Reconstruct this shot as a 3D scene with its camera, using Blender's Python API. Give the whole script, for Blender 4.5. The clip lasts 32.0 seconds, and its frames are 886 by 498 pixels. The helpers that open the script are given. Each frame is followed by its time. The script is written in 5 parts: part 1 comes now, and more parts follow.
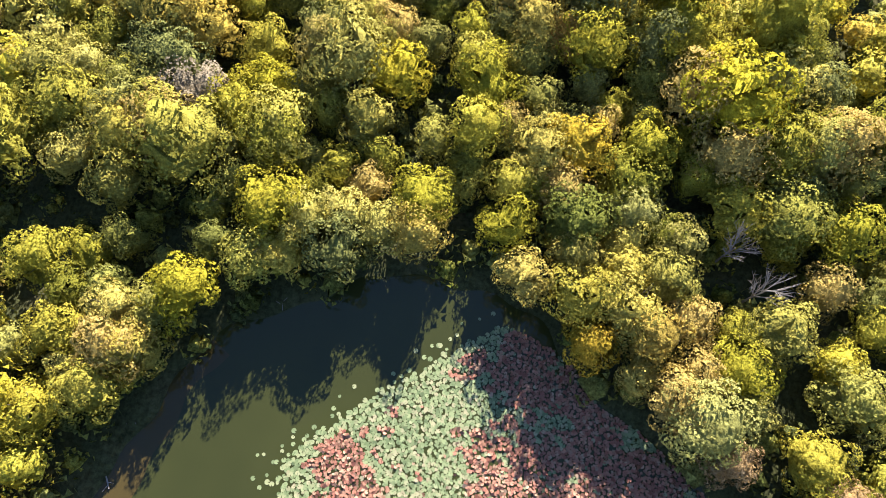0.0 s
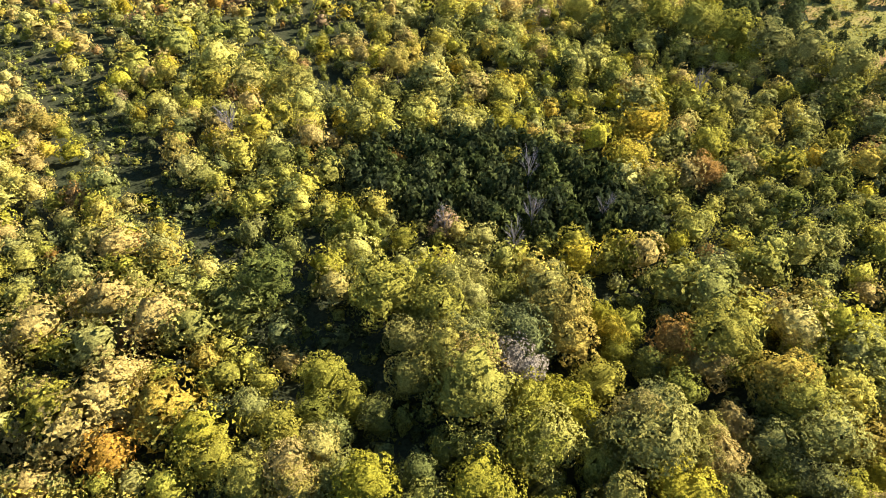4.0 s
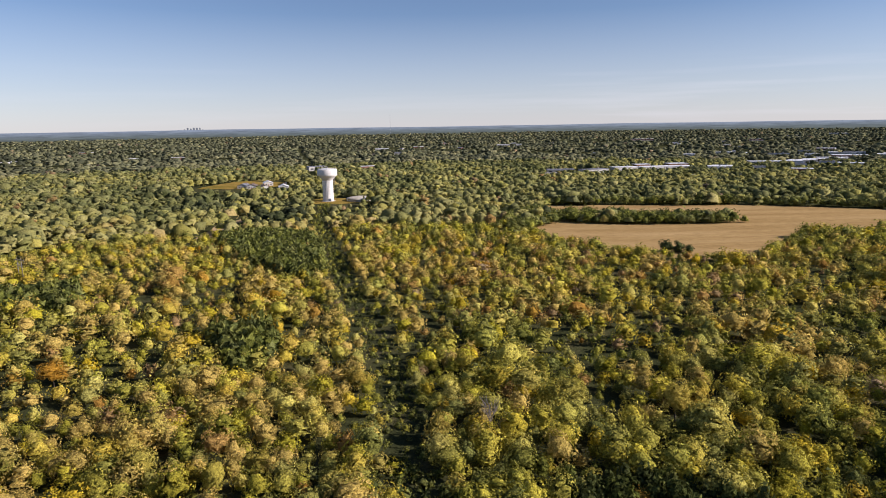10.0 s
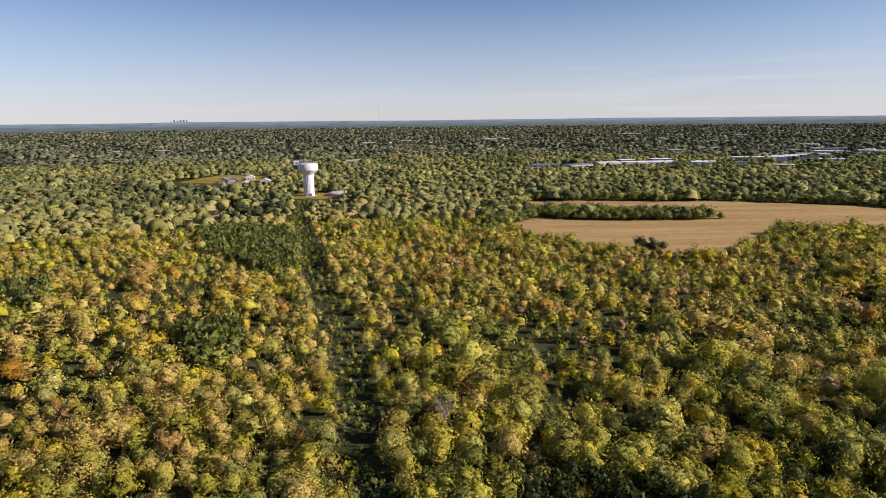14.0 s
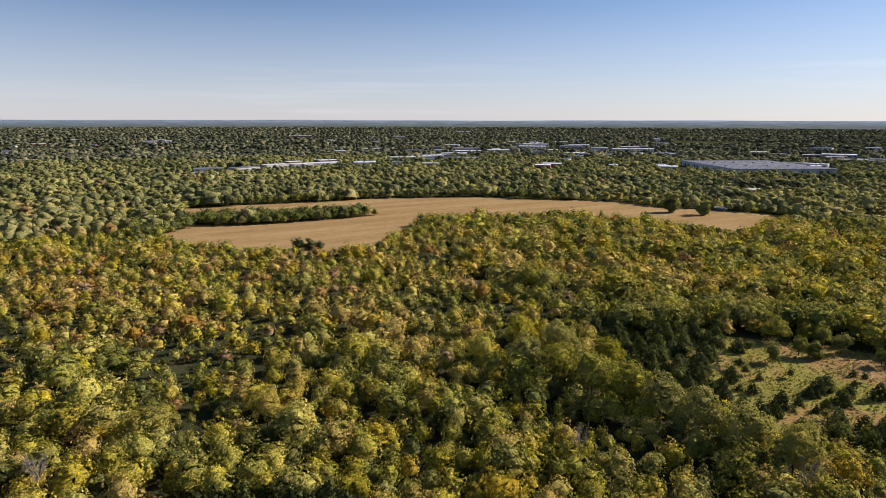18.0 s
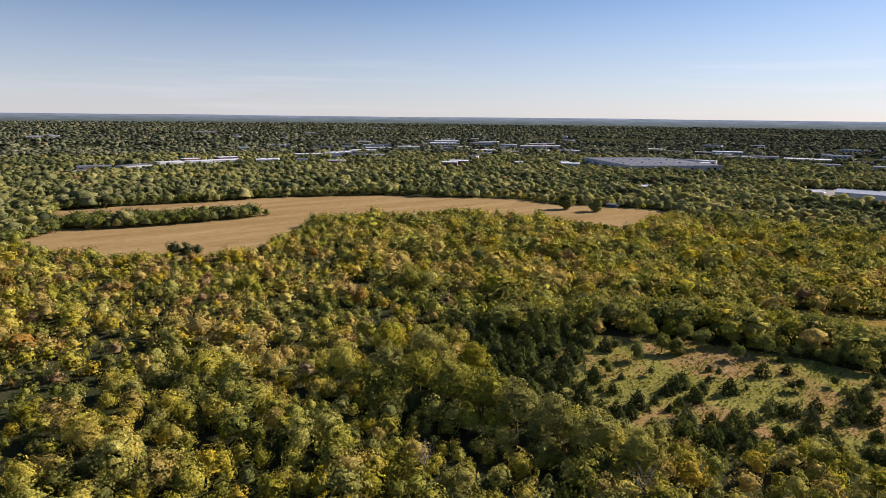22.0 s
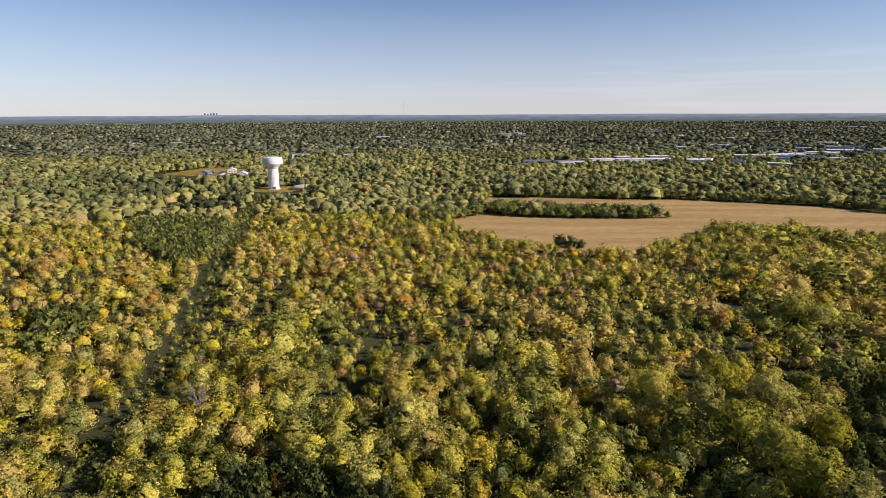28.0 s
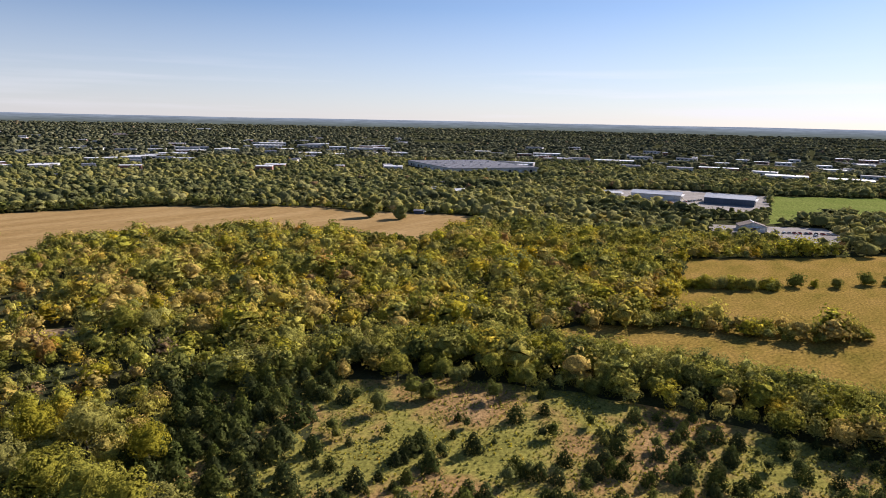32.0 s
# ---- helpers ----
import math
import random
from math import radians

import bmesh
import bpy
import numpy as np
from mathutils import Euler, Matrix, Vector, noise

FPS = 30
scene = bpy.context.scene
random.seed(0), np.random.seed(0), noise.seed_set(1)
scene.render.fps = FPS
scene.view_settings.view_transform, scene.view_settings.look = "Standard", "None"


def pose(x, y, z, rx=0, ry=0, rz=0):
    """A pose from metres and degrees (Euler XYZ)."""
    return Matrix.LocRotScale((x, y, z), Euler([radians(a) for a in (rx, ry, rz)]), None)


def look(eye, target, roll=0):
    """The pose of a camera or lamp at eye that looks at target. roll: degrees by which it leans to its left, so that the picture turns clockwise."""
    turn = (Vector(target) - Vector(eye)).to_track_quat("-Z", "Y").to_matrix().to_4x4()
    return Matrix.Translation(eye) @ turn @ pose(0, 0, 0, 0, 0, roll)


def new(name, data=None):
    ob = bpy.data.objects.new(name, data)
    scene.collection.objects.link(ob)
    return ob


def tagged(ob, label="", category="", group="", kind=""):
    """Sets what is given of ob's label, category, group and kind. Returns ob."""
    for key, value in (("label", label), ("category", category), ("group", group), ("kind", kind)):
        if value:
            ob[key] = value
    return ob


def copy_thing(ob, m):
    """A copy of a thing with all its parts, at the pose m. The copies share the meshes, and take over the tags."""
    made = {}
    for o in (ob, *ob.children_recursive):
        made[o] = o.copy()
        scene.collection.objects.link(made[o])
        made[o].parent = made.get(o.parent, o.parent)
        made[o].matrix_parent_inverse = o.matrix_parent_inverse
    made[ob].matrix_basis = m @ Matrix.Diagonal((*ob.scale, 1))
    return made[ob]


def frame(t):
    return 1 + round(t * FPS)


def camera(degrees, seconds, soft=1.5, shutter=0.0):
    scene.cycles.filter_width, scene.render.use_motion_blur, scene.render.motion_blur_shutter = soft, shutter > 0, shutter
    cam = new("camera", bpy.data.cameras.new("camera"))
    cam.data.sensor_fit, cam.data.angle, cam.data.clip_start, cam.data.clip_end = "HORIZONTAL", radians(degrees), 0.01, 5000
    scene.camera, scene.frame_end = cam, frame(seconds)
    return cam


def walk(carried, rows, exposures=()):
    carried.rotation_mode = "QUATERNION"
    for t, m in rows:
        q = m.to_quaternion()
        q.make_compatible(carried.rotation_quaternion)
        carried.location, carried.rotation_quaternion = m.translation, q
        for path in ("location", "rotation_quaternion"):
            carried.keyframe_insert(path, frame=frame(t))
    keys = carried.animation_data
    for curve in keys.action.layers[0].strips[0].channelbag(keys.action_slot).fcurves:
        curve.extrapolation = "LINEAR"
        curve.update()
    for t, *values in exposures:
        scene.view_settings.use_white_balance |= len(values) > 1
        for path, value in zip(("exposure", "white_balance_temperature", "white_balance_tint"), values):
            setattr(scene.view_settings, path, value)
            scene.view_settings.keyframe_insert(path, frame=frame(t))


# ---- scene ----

# ---------------------------------------------------------------- camera
cam = camera(71.4, 32.0, soft=0.85)
PATH = [
    (0, look((-15.51, 12.98, 75.87), (16.44, 15.02, -18.86), 1.56)),
    (0.5, look((-15.24, 11.66, 76.05), (15.60, 18.04, -18.86), 1.09)),
    (1, look((-14.77, 10.58, 76.16), (17.43, 22.39, -17.78), 0.56)),
    (1.5, look((-14.34, 9.62, 76.10), (24.12, 29.03, -14.15), 0.14)),
    (2, look((-14.15, 8.63, 75.94), (30.85, 37.66, -8.51), 0.14)),
    (2.5, look((-13.84, 7.79, 75.85), (33.71, 48.20, -2.29), 0.11)),
    (3, look((-13.37, 7.03, 75.84), (32.00, 56.89, 1.98), -0.15)),
    (3.5, look((-12.51, 6.42, 75.94), (29.50, 64.40, 6.13), -0.71)),
    (4, look((-11.15, 5.91, 76.09), (28.57, 71.07, 11.46), -1.25)),
    (4.5, look((-9.19, 5.43, 76.20), (31.36, 77.24, 19.64), -1.47)),
    (5, look((-6.91, 4.96, 76.26), (36.37, 82.52, 30.32), -1.33)),
    (5.5, look((-5.37, 4.44, 76.37), (40.77, 86.42, 42.47), -0.81)),
    (6, look((-4.08, 3.45, 76.39), (43.86, 88.44, 54.52), -0.82)),
    (6.5, look((-3.08, 2.56, 76.38), (45.19, 87.88, 56.58), -0.84)),
    (7, look((-2.36, 1.91, 76.41), (45.54, 87.41, 56.54), -0.79)),
    (7.5, look((-2.10, 1.50, 76.50), (33.56, 92.80, 56.70), -0.94)),
    (8, look((-1.72, 0.98, 76.71), (6.33, 98.76, 57.37), -1.10)),
    (8.5, look((-0.90, 0.31, 76.94), (-0.43, 98.43, 57.65), -1.10)),
    (9, look((0.00, -0.00, 77.14), (0.36, 98.09, 57.67), -0.95)),
    (9.5, look((1.25, -0.09, 77.24), (1.64, 97.98, 57.68), -1.00)),
    (10, look((2.76, -0.11, 77.35), (2.85, 97.94, 57.67), -0.96)),
    (10.5, look((4.17, -0.09, 77.48), (4.07, 97.92, 57.65), -0.94)),
    (11, look((5.27, -0.11, 77.61), (5.24, 97.88, 57.65), -0.92)),
    (11.5, look((6.25, -0.23, 77.77), (6.18, 97.74, 57.72), -0.85)),
    (12, look((7.25, -0.35, 77.96), (7.13, 97.59, 57.79), -0.83)),
    (12.5, look((8.18, -0.41, 78.15), (8.10, 97.50, 57.85), -0.76)),
    (13, look((9.05, -0.45, 78.33), (9.04, 97.44, 57.91), -0.62)),
    (13.5, look((10.09, -0.39, 78.51), (10.13, 97.47, 57.91), -0.66)),
    (14, look((11.38, -0.36, 78.64), (13.09, 97.46, 57.95), -0.66)),
    (14.5, look((13.05, -0.34, 78.71), (18.91, 97.31, 57.96), -0.64)),
    (15, look((14.95, -0.30, 78.73), (26.30, 96.86, 57.98), -0.59)),
    (15.5, look((16.94, -0.17, 78.74), (33.92, 96.17, 58.01), -0.53)),
    (16, look((18.94, 0.01, 78.75), (41.21, 95.28, 58.05), -0.27)),
    (16.5, look((21.07, 0.31, 78.78), (52.54, 92.94, 58.06), -0.13)),
    (17, look((23.34, 0.38, 78.87), (61.23, 90.59, 58.17), -0.03)),
    (17.5, look((25.69, 0.08, 78.95), (69.34, 87.65, 58.29), 0.02)),
    (18, look((28.13, -0.47, 79.00), (77.38, 84.08, 58.36), 0.13)),
    (18.5, look((30.64, -0.92, 79.06), (89.19, 77.51, 58.56), 0.39)),
    (19, look((32.94, -1.19, 79.16), (97.14, 72.68, 58.61), 0.54)),
    (19.5, look((35.24, -1.77, 79.26), (99.68, 71.87, 58.62), 0.59)),
    (20, look((37.61, -2.57, 79.39), (102.10, 70.99, 58.66), 0.67)),
    (20.5, look((40.08, -3.09, 79.54), (104.61, 70.41, 58.73), 0.72)),
    (21, look((42.73, -3.23, 79.70), (105.98, 71.35, 58.78), 0.74)),
    (21.5, look((45.41, -3.22, 79.83), (105.58, 73.82, 58.76), 0.64)),
    (22, look((48.19, -3.09, 79.94), (108.14, 74.11, 58.80), 0.64)),
    (22.5, look((50.98, -2.92, 79.99), (110.91, 74.27, 58.80), 0.68)),
    (23, look((53.75, -2.79, 80.02), (112.36, 75.41, 58.80), 0.47)),
    (23.5, look((56.56, -2.51, 80.16), (111.28, 78.41, 58.74), 0.44)),
    (24, look((59.23, -2.20, 80.32), (106.38, 83.33, 58.86), 0.30)),
    (24.5, look((61.77, -2.01, 80.45), (94.23, 90.08, 58.87), 0.39)),
    (25, look((64.12, -2.09, 80.48), (74.07, 95.04, 58.89), -0.15)),
    (25.5, look((66.71, -2.21, 80.36), (60.19, 95.23, 58.84), -0.62)),
    (26, look((69.41, -2.50, 80.11), (55.12, 94.12, 58.63), -0.54)),
    (26.5, look((72.27, -2.92, 79.72), (55.27, 93.27, 58.29), -0.45)),
    (27, look((75.21, -3.12, 79.33), (59.44, 93.28, 57.94), -0.37)),
    (27.5, look((78.14, -2.78, 79.10), (66.05, 94.16, 57.75), -0.28)),
    (28, look((81.03, -2.05, 79.00), (77.44, 95.55, 57.51), -0.28)),
    (28.5, look((84.06, -0.58, 79.22), (91.46, 96.75, 57.51), 0.15)),
    (29, look((87.15, 1.01, 79.59), (105.85, 96.82, 57.88), 0.57)),
    (29.5, look((90.21, 2.32, 79.95), (119.49, 95.44, 58.25), 0.93)),
    (30, look((93.44, 2.67, 80.19), (133.02, 91.99, 58.86), 0.80)),
    (30.5, look((96.67, 2.62, 80.30), (145.80, 87.15, 59.28), 0.75)),
    (31, look((99.73, 2.17, 80.32), (157.82, 80.84, 59.43), 0.86)),
    (31.5, look((102.58, 1.31, 80.29), (169.20, 72.97, 59.60), 0.96)),
    (32, look((105.25, 0.26, 80.24), (182.52, 60.34, 59.74), 1.24)),
]

EXPOSURES = [(t, e, k, n) for t, e, k, n in ((0, 2.2, 6200, 15), (2.5, 2.05, 6250, 15), (5, 1.55, 5900, 14), (5.5, 1.3, 5850, 15), (6, 0.28, 5700, 16), (7, 0.50, 6000, 18), (8.2, 0.60, 6250, 20), (16, 0.58, 6250, 20), (24, 0.6, 6250, 20), (28, 0.62, 6250, 20), (32, 0.7, 6250, 20))]
walk(cam, PATH, EXPOSURES)

# ---------------------------------------------------------------- sky, sun
SUN_AZ, SUN_EL = radians(99), radians(27)
world = bpy.data.worlds.new("sky")
scene.world = world
world.use_nodes = True
wn, wl = world.node_tree.nodes, world.node_tree.links
wn.clear()
sky = wn.new("ShaderNodeTexSky")
sky.sky_type, sky.sun_disc = "NISHITA", False
sky.sun_elevation, sky.sun_rotation = SUN_EL, SUN_AZ
sky.altitude, sky.air_density, sky.dust_density, sky.ozone_density = 400, 0.85, 0.14, 2.6
# thin streaks of cirrus low over the horizon
tc = wn.new("ShaderNodeTexCoord")
mp = wn.new("ShaderNodeMapping")
mp.inputs["Scale"].default_value = (1.3, 1.3, 30)
cn = wn.new("ShaderNodeTexNoise")
cn.inputs["Scale"].default_value, cn.inputs["Detail"].default_value = 1.7, 6
cr = wn.new("ShaderNodeMapRange")
cr.inputs["From Min"].default_value, cr.inputs["From Max"].default_value = 0.50, 0.72
sx = wn.new("ShaderNodeSeparateXYZ")
up = wn.new("ShaderNodeMapRange")
up.inputs["From Min"].default_value, up.inputs["From Max"].default_value = 0.10, 0.03
mul = wn.new("ShaderNodeMath")
mul.operation = "MULTIPLY"
mul2 = wn.new("ShaderNodeMath")
mul2.operation = "MULTIPLY"
east = wn.new("ShaderNodeMapRange")  # thicker towards the sun
for _k, _v in (("From Min", 0.0), ("From Max", 0.9), ("To Min", 0.12), ("To Max", 0.55)):
    east.inputs[_k].default_value = _v
mix = wn.new("ShaderNodeMix")
mix.data_type = "RGBA"
mix.inputs["B"].default_value = (11.5, 11.4, 11.6, 1)
bg = wn.new("ShaderNodeBackground")
bg.inputs["Strength"].default_value = 0.066
wo = wn.new("ShaderNodeOutputWorld")
wl.new(tc.outputs["Generated"], mp.inputs["Vector"])
wl.new(mp.outputs["Vector"], cn.inputs["Vector"])
wl.new(cn.outputs["Fac"], cr.inputs["Value"])
wl.new(tc.outputs["Generated"], sx.inputs["Vector"])
wl.new(sx.outputs["Z"], up.inputs["Value"])
wl.new(sx.outputs["X"], east.inputs["Value"])
wl.new(east.outputs["Result"], mul2.inputs[1])
wl.new(cr.outputs["Result"], mul.inputs[0])
wl.new(up.outputs["Result"], mul.inputs[1])
wl.new(mul.outputs["Value"], mul2.inputs[0])
wl.new(mul2.outputs["Value"], mix.inputs["Factor"])
wl.new(sky.outputs["Color"], mix.inputs["A"])
low = wn.new("ShaderNodeMapRange")
low.inputs["From Min"].default_value, low.inputs["From Max"].default_value, low.inputs["To Max"].default_value = 0.165, -0.01, 0.64
band = wn.new("ShaderNodeMix")
band.data_type = "RGBA"
band.inputs["B"].default_value = (6.6, 6.7, 7.0, 1)  # pale veil low in the air
wl.new(sx.outputs["Z"], low.inputs["Value"])
wl.new(low.outputs["Result"], band.inputs["Factor"])
wl.new(mix.outputs["Result"], band.inputs["A"])
wl.new(band.outputs["Result"], bg.inputs["Color"])
wl.new(bg.outputs["Background"], wo.inputs["Surface"])

sun = new("sun", bpy.data.lights.new("sun", "SUN"))
sun.data.energy, sun.data.angle, sun.data.color = 5.0, radians(0.53), (1.0, 0.92, 0.80)
sun.matrix_world = look((0, 0, 300), (-math.sin(SUN_AZ) * math.cos(SUN_EL), -math.cos(SUN_AZ) * math.cos(SUN_EL), 300 - math.sin(SUN_EL)))


# ---------------------------------------------------------------- materials
def material(name):
    m = bpy.data.materials.new(name)
    m.use_nodes = True
    m.node_tree.nodes.clear()
    return m, m.node_tree.nodes, m.node_tree.links


def out(m, nodes, links, socket):
    o = nodes.new("ShaderNodeOutputMaterial")
    links.new(socket, o.inputs["Surface"])
    return m


def noise_tex(nodes, links, scale, detail=4, rough=0.6, stretch=None, vec=None):
    n = nodes.new("ShaderNodeTexNoise")
    n.inputs["Scale"].default_value, n.inputs["Detail"].default_value, n.inputs["Roughness"].default_value = scale, detail, rough
    if vec is None:
        c = nodes.new("ShaderNodeTexCoord")
        vec = c.outputs["Object"]
    if stretch:
        p = nodes.new("ShaderNodeMapping")
        p.inputs["Scale"].default_value = stretch[:3]
        p.inputs["Rotation"].default_value = (0, 0, stretch[3] if len(stretch) > 3 else 0)
        links.new(vec, p.inputs["Vector"])
        vec = p.outputs["Vector"]
    links.new(vec, n.inputs["Vector"])
    return n


def ramp(nodes, links, fac, stops):
    r = nodes.new("ShaderNodeValToRGB")
    while len(r.color_ramp.elements) < len(stops):
        r.color_ramp.elements.new(0.5)
    for e, (p, c) in zip(r.color_ramp.elements, stops):
        e.position, e.color = p, (*c, 1)
    links.new(fac, r.inputs["Fac"])
    return r


def scaled(nodes, links, value, a, b, c=0.0, d=1.0):
    r = nodes.new("ShaderNodeMapRange")
    for key, v in (("From Min", c), ("From Max", d), ("To Min", a), ("To Max", b)):
        r.inputs[key].default_value = v
    links.new(value, r.inputs["Value"])
    return r.outputs["Result"]


def times(nodes, links, color, value):
    v = nodes.new("ShaderNodeVectorMath")
    v.operation = "SCALE"
    links.new(color, v.inputs[0])
    links.new(value, v.inputs["Scale"])
    return v.outputs["Vector"]


LEAF = [(0.0, (0.038, 0.048, 0.020)), (0.16, (0.092, 0.108, 0.036)), (0.34, (0.228, 0.236, 0.066)), (0.50, (0.378, 0.350, 0.082)),
        (0.64, (0.490, 0.425, 0.092)), (0.76, (0.525, 0.380, 0.086)), (0.87, (0.440, 0.260, 0.080)), (0.95, (0.310, 0.225, 0.125)), (1.0, (0.330, 0.275, 0.185))]


def leaf_material(name, on_object, haze_mix=0.0, relief=0.5, grain=2.4, swing=0.78):
    m, n, l = material(name)
    a = n.new("ShaderNodeAttribute")
    a.attribute_name, a.attribute_type = "tint", "OBJECT" if on_object else "GEOMETRY"
    g = n.new("ShaderNodeNewGeometry")
    jit = n.new("ShaderNodeMath")
    jit.operation = "ADD"
    l.new(a.outputs["Fac"], jit.inputs[0])
    l.new(scaled(n, l, g.outputs["Random Per Island"], -0.022, 0.022), jit.inputs[1])
    # mixing the ramp towards grey paints distance haze into the leaf colour
    r = ramp(n, l, jit.outputs["Value"], [(p, tuple(0.93 * (v + (0.75 * sum(c) / 3 + 0.03 - v) * haze_mix) for v in c)) for p, c in LEAF])
    var = n.new("ShaderNodeMath")
    var.operation = "MULTIPLY"
    l.new(scaled(n, l, g.outputs["Random Per Island"], 1 - 0.36 * swing, 1 + 0.36 * swing), var.inputs[0])
    l.new(scaled(n, l, noise_tex(n, l, 0.35, 3, vec=g.outputs["Position"]).outputs["Fac"], 0.86, 1.14, 0.3, 0.7), var.inputs[1])
    # each tree has its own strength and greyness of colour
    own = n.new("ShaderNodeTexWhiteNoise")
    own.noise_dimensions = "1D"
    l.new(a.outputs["Fac"], own.inputs["W"])
    hsv = n.new("ShaderNodeHueSaturation")
    l.new(r.outputs["Color"], hsv.inputs["Color"])
    l.new(scaled(n, l, own.outputs["Value"], 0.94, 1.16), hsv.inputs["Saturation"])
    sep = n.new("ShaderNodeSeparateColor")
    l.new(own.outputs["Color"], sep.inputs["Color"])
    l.new(scaled(n, l, sep.outputs["Green"], 0.78, 1.16), hsv.inputs["Value"])
    col = times(n, l, hsv.outputs["Color"], var.outputs["Value"])
    col = times(n, l, col, scaled(n, l, noise_tex(n, l, grain, 5, 0.75, vec=g.outputs["Position"]).outputs["Fac"], 1 - swing, 1 + swing, 0.33, 0.67))
    b = n.new("ShaderNodeBump")
    b.inputs["Strength"].default_value, b.inputs["Distance"].default_value = 0.8, relief
    l.new(noise_tex(n, l, 0.8 / relief, 5, 0.75, vec=g.outputs["Position"]).outputs["Fac"], b.inputs["Height"])
    d, t, x = n.new("ShaderNodeBsdfDiffuse"), n.new("ShaderNodeBsdfTranslucent"), n.new("ShaderNodeMixShader")
    for q in (d, t):
        l.new(col, q.inputs["Color"])
        l.new(b.outputs["Normal"], q.inputs["Normal"])
    x.inputs["Fac"].default_value = 0.31
    l.new(d.outputs["BSDF"], x.inputs[1])
    l.new(t.outputs["BSDF"], x.inputs[2])
    return out(m, n, l, x.outputs["Shader"])


def rough_material(name, stops, scale, fine=None, rough=0.9, bump=0.0, metal=0.0, stretch=None, contrast=(0.3, 0.7), spec=0.3, swing=0.3):
    """Colour from two scales of noise, with a little relief."""
    m, n, l = material(name)
    big = noise_tex(n, l, scale, 5, stretch=stretch)
    r = ramp(n, l, scaled(n, l, big.outputs["Fac"], 0, 1, *contrast), stops)
    small = noise_tex(n, l, fine or scale * 9, 4, 0.7, stretch=stretch)
    col = times(n, l, r.outputs["Color"], scaled(n, l, small.outputs["Fac"], 1 - swing, 1 + swing, 0.3, 0.7))
    p = n.new("ShaderNodeBsdfPrincipled")
    l.new(col, p.inputs["Base Color"])
    p.inputs["Roughness"].default_value, p.inputs["Metallic"].default_value, p.inputs["Specular IOR Level"].default_value = rough, metal, spec
    if bump:
        b = n.new("ShaderNodeBump")
        b.inputs["Strength"].default_value, b.inputs["Distance"].default_value = 0.6, bump
        l.new(small.outputs["Fac"], b.inputs["Height"])
        l.new(b.outputs["Normal"], p.inputs["Normal"])
    return out(m, n, l, p.outputs["BSDF"])


leaf_thing = leaf_material("tree_leaves", True, swing=0.45)
leaf_stuff = leaf_material("woodland_leaves", False)
# leaves of the distant woods, with haze painted into their base colour
leaf_far = leaf_material("hazed_far_leaves", False, 0.24, 1.1, 0.9, 0.28)
leaf_rim = leaf_material("hazed_rim_leaves", False, 0.5, 2.2, 0.4, 0.25)
bark = rough_material("bark", [(0, (0.05, 0.04, 0.03)), (1, (0.14, 0.115, 0.09))], 3.0, bump=0.03)
dead_wood = rough_material("dead_wood", [(0, (0.16, 0.14, 0.12)), (1, (0.30, 0.265, 0.24))], 3.0, bump=0.03)
litter = rough_material("leaf_litter", [(0, (0.030, 0.034, 0.015)), (0.5, (0.052, 0.056, 0.024)), (1, (0.080, 0.070, 0.035))], 0.06, 1.6, bump=0.15, spec=0.0, swing=0.55)
stubble = rough_material("ripe_crop", [(0, (0.286, 0.183, 0.074)), (0.5, (0.344, 0.227, 0.097)), (1, (0.412, 0.281, 0.13))], 0.02, 0.35, bump=0.1, stretch=(0.35, 2.6, 1, radians(-38)), spec=0.0)
meadow_grass = rough_material("dry_meadow", [(0, (0.155, 0.150, 0.036)), (0.4, (0.250, 0.225, 0.055)), (0.7, (0.294, 0.185, 0.071)), (1, (0.328, 0.21, 0.097))], 0.035, 0.9, bump=0.2, spec=0.0, swing=0.55)
hay_grass = rough_material("hay_grass", [(0, (0.168, 0.134, 0.027)), (0.5, (0.252, 0.172, 0.042)), (1, (0.311, 0.202, 0.06))], 0.03, 0.5, bump=0.15, stretch=(1, 2.2, 1, 0.6), spec=0.0, swing=0.55)
green_grass = rough_material("green_pasture", [(0, (0.14, 0.18, 0.040)), (1, (0.21, 0.235, 0.065))], 0.02, 0.4, bump=0.1, spec=0.0, swing=0.55)
gravel = rough_material("gravel", [(0, (0.26, 0.235, 0.21)), (1, (0.42, 0.39, 0.36))], 0.05, 1.0, bump=0.03, spec=0.0)
dirt = rough_material("bare_earth", [(0, (0.30, 0.20, 0.10)), (1, (0.44, 0.32, 0.18))], 0.05, 0.9, bump=0.05, spec=0.0)
tower_paint = rough_material("white_paint", [(0, (0.58, 0.55, 0.53)), (1, (0.70, 0.68, 0.66))], 0.12, 0.9, rough=0.5)
concrete = rough_material("concrete", [(0, (0.38, 0.34, 0.28)), (1, (0.50, 0.45, 0.37))], 0.15, 1.4, bump=0.02)
roof_grey = rough_material("grey_roof_sheet", [(0, (0.12, 0.125, 0.145)), (1, (0.21, 0.215, 0.24))], 0.05, 0.6, rough=0.8, stretch=(0.4, 3, 1, 0.3), spec=0.1)
roof_white = rough_material("white_roof_sheet", [(0, (0.55, 0.55, 0.56)), (1, (0.80, 0.80, 0.80))], 0.06, 0.6, rough=0.5)
roof_brown = rough_material("brown_shingle", [(0, (0.10, 0.075, 0.06)), (1, (0.20, 0.15, 0.125))], 0.2, 2.0)
